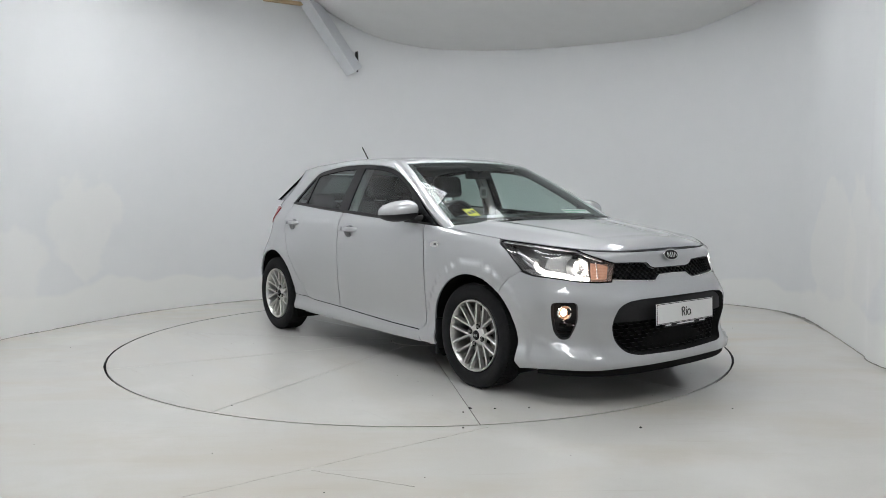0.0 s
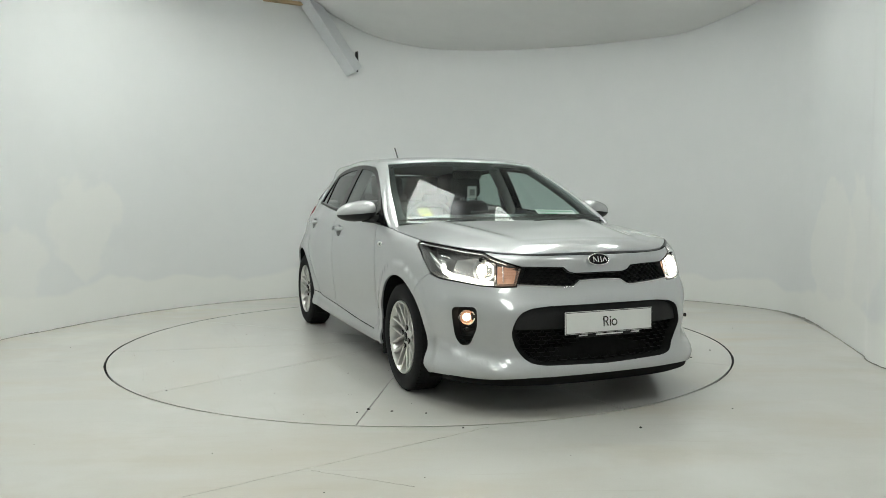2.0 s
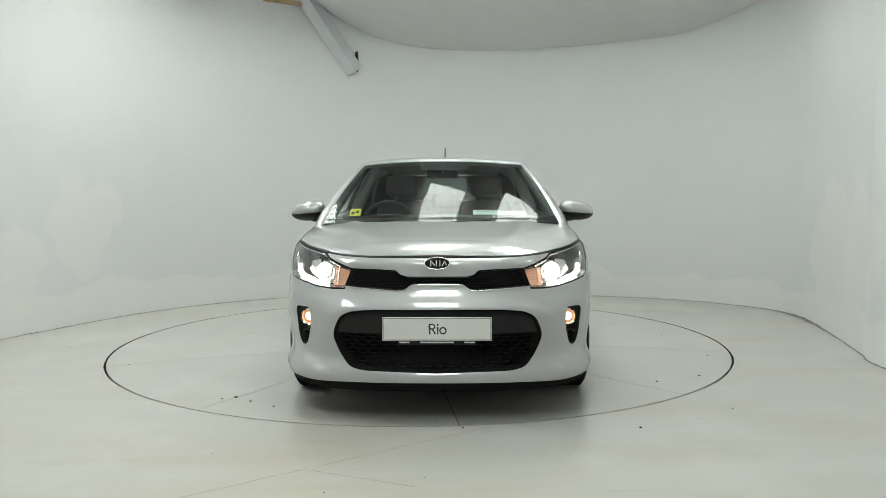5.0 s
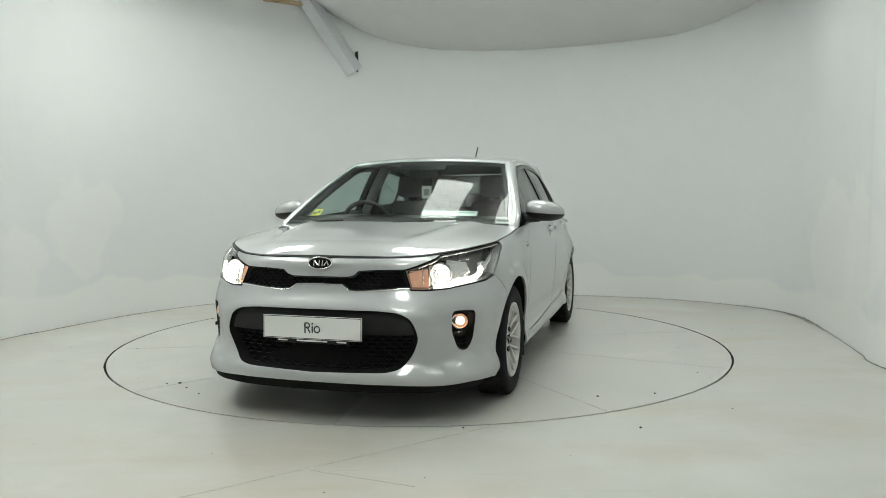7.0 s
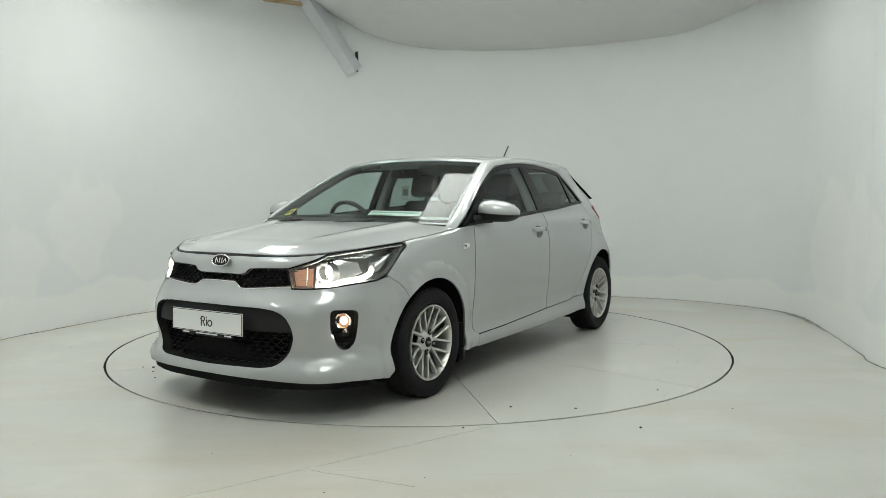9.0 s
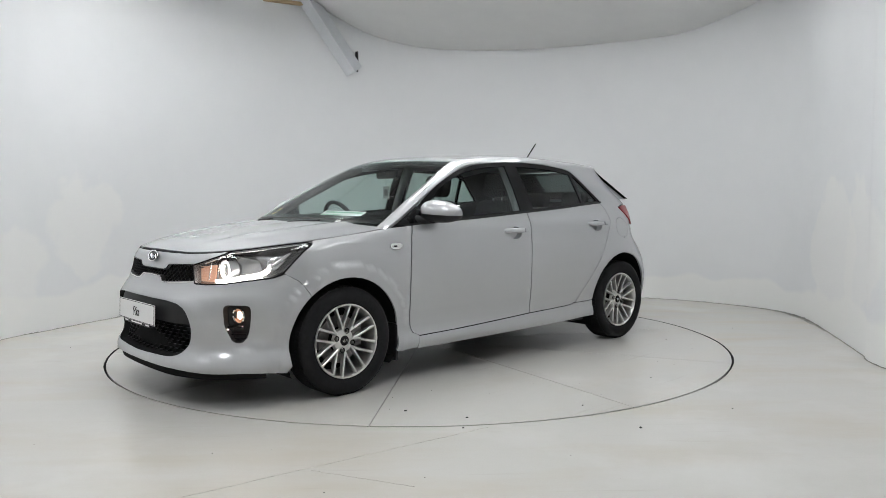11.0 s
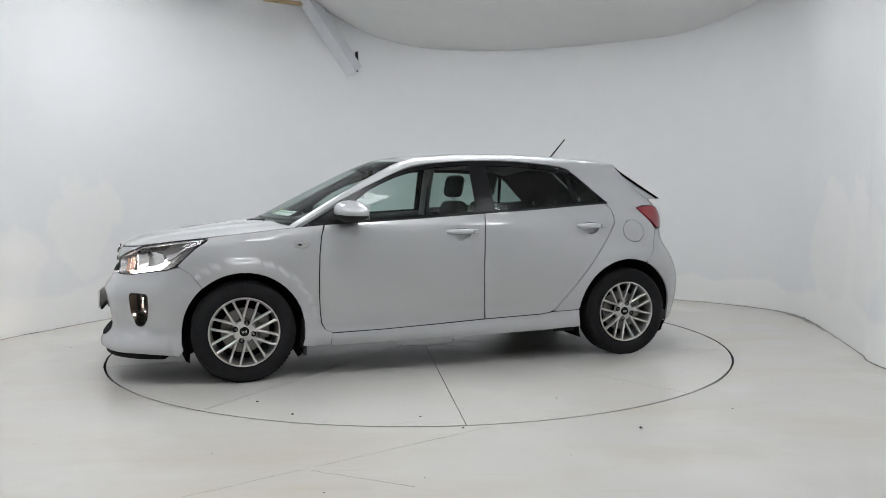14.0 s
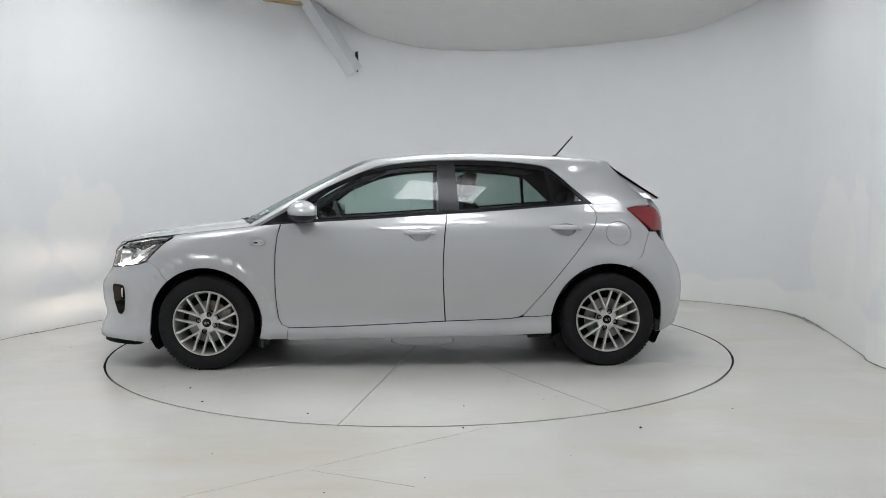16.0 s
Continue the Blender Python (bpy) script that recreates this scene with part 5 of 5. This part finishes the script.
    for k in range(4):
        a = math.pi / 2 * k + 0.297
        m = Matrix.Translation((0.055 * math.cos(a), 0, 0.055 * math.sin(a)))
        well = revolve([(0.0165, 0.060), (0.0135, 0.0605), (0.0125, 0.054), (0.0, 0.054)], 18, "y")
        bmesh.ops.transform(well, matrix=m, verts=well.verts)
        part("nut_well", well, M_LINER, th)
        nut = revolve([(0.0, 0.068), (0.006, 0.067), (0.0085, 0.063), (0.009, 0.052)], 6, "y")
        bmesh.ops.transform(nut, matrix=m, verts=nut.verts)
        part("wheel_nut", nut, M_STEEL, th)
    return th


for nm, x, s in (("front_wheel", FX, 1), ("front_wheel", FX, -1), ("rear_wheel", RX, 1), ("rear_wheel", RX, -1)):
    wheel(nm, x, s)


# ---------------------------------------------------------------- mirrors, handles, small outside things
def squash(bm, f):
    for v in bm.verts:
        v.co = f(v.co.copy())
    return bm


def door_mirror(s):
    th = new("door_mirror")
    th.parent = CAR
    tagged(th, "silver door mirror housing on a black foot")
    cx, cy, cz = 0.575, 0.895, 1.008

    def shell(zmin, zmax, grow=0.0):
        bm = bmesh.new()
        bmesh.ops.create_uvsphere(bm, u_segments=32, v_segments=20, radius=1)
        bmesh.ops.bisect_plane(bm, geom=bm.verts[:] + bm.edges[:] + bm.faces[:], plane_co=(0, 0, zmin), plane_no=(0, 0, -1), clear_outer=True)
        bmesh.ops.bisect_plane(bm, geom=bm.verts[:] + bm.edges[:] + bm.faces[:], plane_co=(0, 0, zmax), plane_no=(0, 0, 1), clear_outer=True)

        def f(v):
            sx = 0.105 if v.x > 0 else 0.075
            x = v.x * (sx + grow)
            y = math.copysign(abs(v.y) ** 0.85, v.y) * (0.118 + grow)
            z = math.copysign(abs(v.z) ** 0.85, v.z) * (0.064 + grow) * (1 - 0.18 * v.y)
            x -= 0.28 * (y)
            z += 0.004 - 0.10 * y
            return Vector((cx + x, (cy + y) * s, cz + z))
        squash(bm, f)
        if s < 0:
            bmesh.ops.reverse_faces(bm, faces=bm.faces)
        return bm
    part("mirror_cap", shell(-0.20, 1.0), M_PAINT, th, "silver painted mirror cap", 40)
    part("mirror_base", shell(-1.0, -0.18, 0.003), M_BLACK, th, "black lower mirror shell", 40)
    part("mirror_foot", tube([(0.70, 0.735 * s, 0.962), (0.66, 0.79 * s, 0.962), (0.60, 0.86 * s, 0.962)], [0.034, 0.026, 0.022], 10), M_BLACK, th, "", 60)
    g = box(0.004, 0.16, 0.085, (-0.066, 0, 0), 0.002)
    bmesh.ops.transform(g, matrix=Matrix.Translation((cx, cy * s, cz)) @ pose(0, 0, 0, 0, 0, 14 * s), verts=g.verts)
    part("mirror_glass", g, M_CHROME, th, "mirror glass")


def door_handle(x, z, s):
    th = new("door_handle")
    th.parent = CAR
    tagged(th, "silver pull door handle over a scooped cup")
    hole = door_handle_hole(x, z)
    recess("handle_cup", hole if s > 0 else mirror(hole), 0.040, M_PAINT, th)
    rows = []
    for k in range(15):
        t = -1 + 2 * k / 14
        u = ux(x - 0.105 * t)
        h = 0.017 * (1 - 0.25 * t * t) * (1.0 if abs(t) < 0.95 else 0.6)
        out = 0.030 - 0.014 * abs(t) ** 3
        if abs(t) > 0.95:
            out = 0.004
        row = []
        for a in np.linspace(0, 2 * math.pi, 13):
            dz, do = math.sin(a) * h, (math.cos(a)) * 0.009
            row.append(tuple(flank([u * s], [z + 0.004 + dz], -(out + do) + 0.012)[0]))
        rows.append(row)
    loft("handle_bar", rows, M_PAINT, th, flip=s < 0)
    o = part("lock_cap", box(0.030, 0.030, 0.012, (0, 0, 0), 0.005), M_PAINT, th)
    o.matrix_local = on_flank(ux(x - 0.085) * s, z + 0.004, -0.028)


for s in (1, -1):
    door_mirror(s)
    door_handle(-0.143, 0.873, s)
    door_handle(-1.088, 0.899, s)
    rp = new("side_repeater")
    rp.parent = CAR
    tagged(rp, "small clear side indicator with a silver rim")
    rp.matrix_local = on_flank(ux(0.88) * s, 0.815, -0.001)
    part("repeater_rim", plate([(0.046 * math.cos(t), 0.0175 * math.copysign(abs(math.sin(t)) ** 0.7, math.sin(t))) for t in np.linspace(0, 2 * math.pi, 25)[:-1]], 0.005, None, 0.001), M_CHROME, rp)
    part("repeater_lens", plate([(0.037 * math.cos(t), 0.012 * math.sin(t)) for t in np.linspace(0, 2 * math.pi, 25)[:-1]], 0.0075, None, 0.001), M_REFL, rp, "clear lens")
    part("repeater_slot", box(0.020, 0.010, 0.003, (-0.010 * s, 0, 0.0075)), M_BLACK, rp)
    # wipers lie at the foot of the windscreen
    wp = new("wiper")
    wp.parent = CAR
    tagged(wp, "black windscreen wiper")
    y0 = -0.50 if s > 0 else 0.08
    pts = [(1.10 - 0.22 * ((y0 + d) / 0.74) ** 2 - 0.05 * d, y0 + d, 0.944 + 0.010 * d + 0.004) for d in np.linspace(0, 0.52, 8)]
    part("blade", tube([(x - 0.02, y, z + 0.002) for x, y, z in pts], 0.0045, 6), M_BLACK, wp)
    part("arm", tube([(pts[0][0] + 0.05, pts[0][1] + 0.0, 0.945), (pts[3][0] + 0.0, pts[3][1], pts[3][2] + 0.010)], [0.009, 0.005], 6), M_BLACK, wp)
aer = new("aerial")
aer.parent = CAR
tagged(aer, "short black roof aerial")
part("aerial_base", tube([(-1.13, 0, 1.385), (-1.16, 0, 1.408)], [0.024, 0.012], 10), M_BLACK, aer, "", 60)
part("aerial_rod", tube([(-1.155, 0, 1.400), (-1.29, 0, 1.552)], [0.0065, 0.005], 8), M_BLACK, aer)


# ---------------------------------------------------------------- cabin
def seat(name, x, y, w, back_top):
    th = new(name)
    th.parent = CAR
    tagged(th, "dark grey cloth car seat with headrest")
    part("seat_cushion", box(0.50, w, 0.16, (x + 0.20, y, 0.50), 0.05, 3), M_CLOTH, th, "", 50)
    b = box(0.13, w, 0.62, (0, 0, 0.31), 0.055, 3)
    squash(b, lambda v: Vector((v.x, v.y * (1 - 0.22 * max(0, (v.z - 0.3) / 0.32) ** 1.5), v.z)))
    bmesh.ops.transform(b, matrix=pose(x - 0.04, y, back_top - 0.60, 0, -17, 0), verts=b.verts)
    part("seat_back", b, M_CLOTH, th, "", 50)
    return th


def headrest(th, x, y, z, w=0.25, h=0.175):
    b = box(0.10, w, h, (0, 0, 0), 0.042, 4)
    bmesh.ops.transform(b, matrix=pose(x, y, z, 0, -12, 0), verts=b.verts)
    part("headrest", b, M_CLOTH, th, "", 50)
    for d in (-0.045, 0.045):
        part("headrest_post", tube([(x + 0.035, y + d, z - 0.20), (x, y + d, z - 0.05)], 0.006, 6), M_CHROME, th)


def cabin():
    for y in (0.34, -0.34):
        th = seat("front_seat", -0.28, y, 0.47, 1.08)
        headrest(th, -0.485, y, 1.19)
    th = seat("rear_seat", -1.10, 0, 1.22, 1.02)
    for y in (0.40, 0.0, -0.40):
        headrest(th, -1.315, y, 1.075, 0.24, 0.13)
    # dash with a hood over the dials on the right-hand driver's side
    rows = []
    for y in np.linspace(-0.68, 0.68, 25):
        e = 1.02 - 0.20 * (y / 0.68) ** 2
        hump = 0.045 * math.exp(-((y + 0.36) / 0.15) ** 4)
        rows.append([(e, y, 0.925), (0.86 - 0.1 * (y / 0.68) ** 2, y, 0.945), (0.66, y, 0.945 + hump), (0.58, y, 0.915 + hump * 0.8), (0.56, y, 0.80), (0.62, y, 0.55), (0.75, y, 0.35)])
    d = new("dashboard")
    d.parent = CAR
    tagged(d, "dark grey plastic dashboard")
    loft("dash_top", rows, M_DASH, d, flip=True)
    part("centre_screen", box(0.02, 0.20, 0.12, (0.60, 0, 0.945), 0.006), M_GLOSS, d)
    part("console", box(0.9, 0.20, 0.30, (0.15, 0, 0.42), 0.03), M_DASH, d)
    # steering wheel, on the right
    st = new("steering_wheel")
    st.parent = CAR
    tagged(st, "black three-spoke steering wheel")
    st.matrix_local = Matrix.Translation((0.44, -0.36, 0.90)) @ pose(0, 0, 0, 0, -66, 0)
    ring = [(0.183 * math.cos(a), 0.183 * math.sin(a), 0) for a in np.linspace(0, 2 * math.pi, 41)]
    part("rim_ring", tube(ring, 0.015, 8), M_DASH, st, "", 60)
    part("boss", box(0.13, 0.15, 0.05, (0, 0, -0.02), 0.02, 3), M_DASH, st)
    for a in (90, -90, 180):
        c, s_ = math.cos(radians(a)), math.sin(radians(a))
        part("spoke_arm", tube([(0.05 * c, 0.05 * s_, -0.015), (0.18 * c, 0.18 * s_, 0)], 0.016, 8), M_DASH, st, "", 60)
    part("column", tube([(0, 0, -0.02), (0, 0, -0.22)], 0.04, 10), M_DASH, st)
    # roof lining, pillars and mirror
    rows = []
    ts = np.linspace(-1, 1, 17)
    for x, y, z in RIN[22:84:4]:
        rows.append([(x + 0.06 * (1 - t * t) * (x > 0), y * t, z - 0.035 + 0.018 * (1 - t * t)) for t in ts])
    loft("headlining", rows, M_TRIM, CAR, "pale grey headlining")
    for s in (1, -1):
        pil = [(-0.335, (float(side_y(-0.33, z)) - 0.075) * s, z) for z in np.linspace(0.9, 1.34, 6)]
        part("door_post", tube(pil, 0.042, 8), M_TRIM, CAR, "", 60)
        pil = [tuple(q) for q in RIN[0:24:3]]
        part("windscreen_post", tube([(x - 0.04, (y - 0.015) * s, z - 0.02) for x, y, z in pil], 0.028, 8), M_DASH, CAR, "", 60)
        rows = []
        for x in np.linspace(-1.30, 0.70, 24):
            zb = float(BELT(x))
            yy = float(side_y(x, zb))
            rows.append([(x, (yy - 0.012) * s, zb + 0.008), (x, (yy - 0.05) * s, zb + 0.010), (x, (yy - 0.075) * s, zb - 0.03), (x, (yy - 0.07) * s, 0.45)])
        loft("door_lining", rows, M_DASH, CAR, "dark door lining", flip=s < 0)
        rows = [[tuple(Vector(ROUT[i]).lerp(Vector(RIN[i]), q) * 1.0 + Vector((0.02, -0.03, -0.02))) for q in np.linspace(0, 1, 5)] for i in range(72, 111, 3)]
        rows = [[(x, y * s, z) for x, y, z in r] for r in rows]
        loft("rear_post_lining", rows, M_DASH, CAR, flip=s < 0)
        # seat belt at the front door post
        part("seat_belt", box(0.004, 0.045, 0.42, (-0.33, (0.60) * s, 1.10), 0, 1, pose(0, 0, 0, 14 * s, 0, 0)), M_CLOTH, CAR)
    part("parcel_shelf", box(0.45, 1.10, 0.02, (-1.50, 0, 1.0), 0.005), M_DASH, CAR)
    rm = new("rear_view_mirror")
    rm.parent = CAR
    tagged(rm, "black interior rear-view mirror")
    part("mirror_body", box(0.03, 0.22, 0.06, (0.30, 0, 1.262), 0.012), M_BLACK, rm)
    part("mirror_stalk", tube([(0.31, 0, 1.27), (0.37, 0, 1.30)], 0.01, 6), M_BLACK, rm)
    # papers and stickers inside the windscreen
    def on_screen(y, f, inset):
        i = f * 20
        k = int(i)
        a = np.array(RIN[k]) + (i - k) * (np.array(RIN[k + 1]) - np.array(RIN[k]))
        t = y / a[1]
        bow = 0.165 - 0.080 * f
        return Vector((a[0] + bow * (1 - t * t) - inset, y, a[2] + (0.014 + 0.008 * f) * (1 - abs(t) ** 2.2) - inset))

    def sticker(name, label, y0, y1, f0, f1, mat, bars, ink):
        th = new(name)
        th.parent = CAR
        tagged(th, label)
        q = [on_screen(y0, f0, 0.007), on_screen(y1, f0, 0.007), on_screen(y1, f1, 0.007), on_screen(y0, f1, 0.007)]
        back = [p - Vector((0.0006, 0, 0.0006)) for p in q]
        mesh_object("sheet", q + back, [(0, 1, 2, 3), (7, 6, 5, 4), (0, 4, 5, 1), (1, 5, 6, 2), (2, 6, 7, 3), (3, 7, 4, 0)], mat, th)
        for (a0, b0, a1, b1) in bars:
            def mixp(a, b):
                return (q[0].lerp(q[1], a)).lerp(q[3].lerp(q[2], a), b) + Vector((0.0012, 0, 0.0012))
            w = [mixp(a0, b0), mixp(a1, b0), mixp(a1, b1), mixp(a0, b1)]
            bk = [p - Vector((0.0006, 0, 0.0006)) for p in w]
            mesh_object("print_bar", w + bk, [(0, 1, 2, 3), (7, 6, 5, 4), (0, 4, 5, 1), (1, 5, 6, 2), (2, 6, 7, 3), (3, 7, 4, 0)], ink, th)
    sticker("windscreen_sticker", "small yellow sticker with black marks", -0.575, -0.505, 0.10, 0.205, M_YELLOW,
            [(0.15, 0.25, 0.45, 0.6), (0.55, 0.4, 0.85, 0.75)], M_INK)
    green = simple("faded_green_ink", (0.30, 0.5, 0.38), 0.6, var=0.1)
    sticker("paper_disc_holder", "white paper permit strip with faded print", 0.20, 0.53, 0.065, 0.17, M_WHITE,
            [(0.05, 0.72, 0.95, 0.86), (0.06, 0.4, 0.5, 0.5), (0.06, 0.2, 0.4, 0.3)], green)
    tag = new("hanging_tag")
    tag.parent = CAR
    tagged(tag, "small pale square tag hanging from the mirror")
    part("tag_card", box(0.004, 0.07, 0.085, (0.33, 0.03, 1.135), 0.001), simple("tag_card_grey", (0.45, 0.46, 0.45), 0.6), tag)
    part("tag_print", box(0.005, 0.040, 0.045, (0.33, 0.03, 1.135)), simple("tag_print_grey", (0.16, 0.16, 0.16), 0.6), tag)
    part("tag_string", tube([(0.33, 0.03, 1.18), (0.31, 0.0, 1.25)], 0.0015, 5), M_BLACK, tag)


cabin()


# ---------------------------------------------------------------- what moves
def motions():
    rows = [(t, pose(0, 0, 0, 0, 0, a)) for t, a in TURN]
    walk(TABLE, rows)
    walk(CAR, [(t, m @ pose(CAR_OFF[0], CAR_OFF[1], 0)) for t, m in rows])


motions()
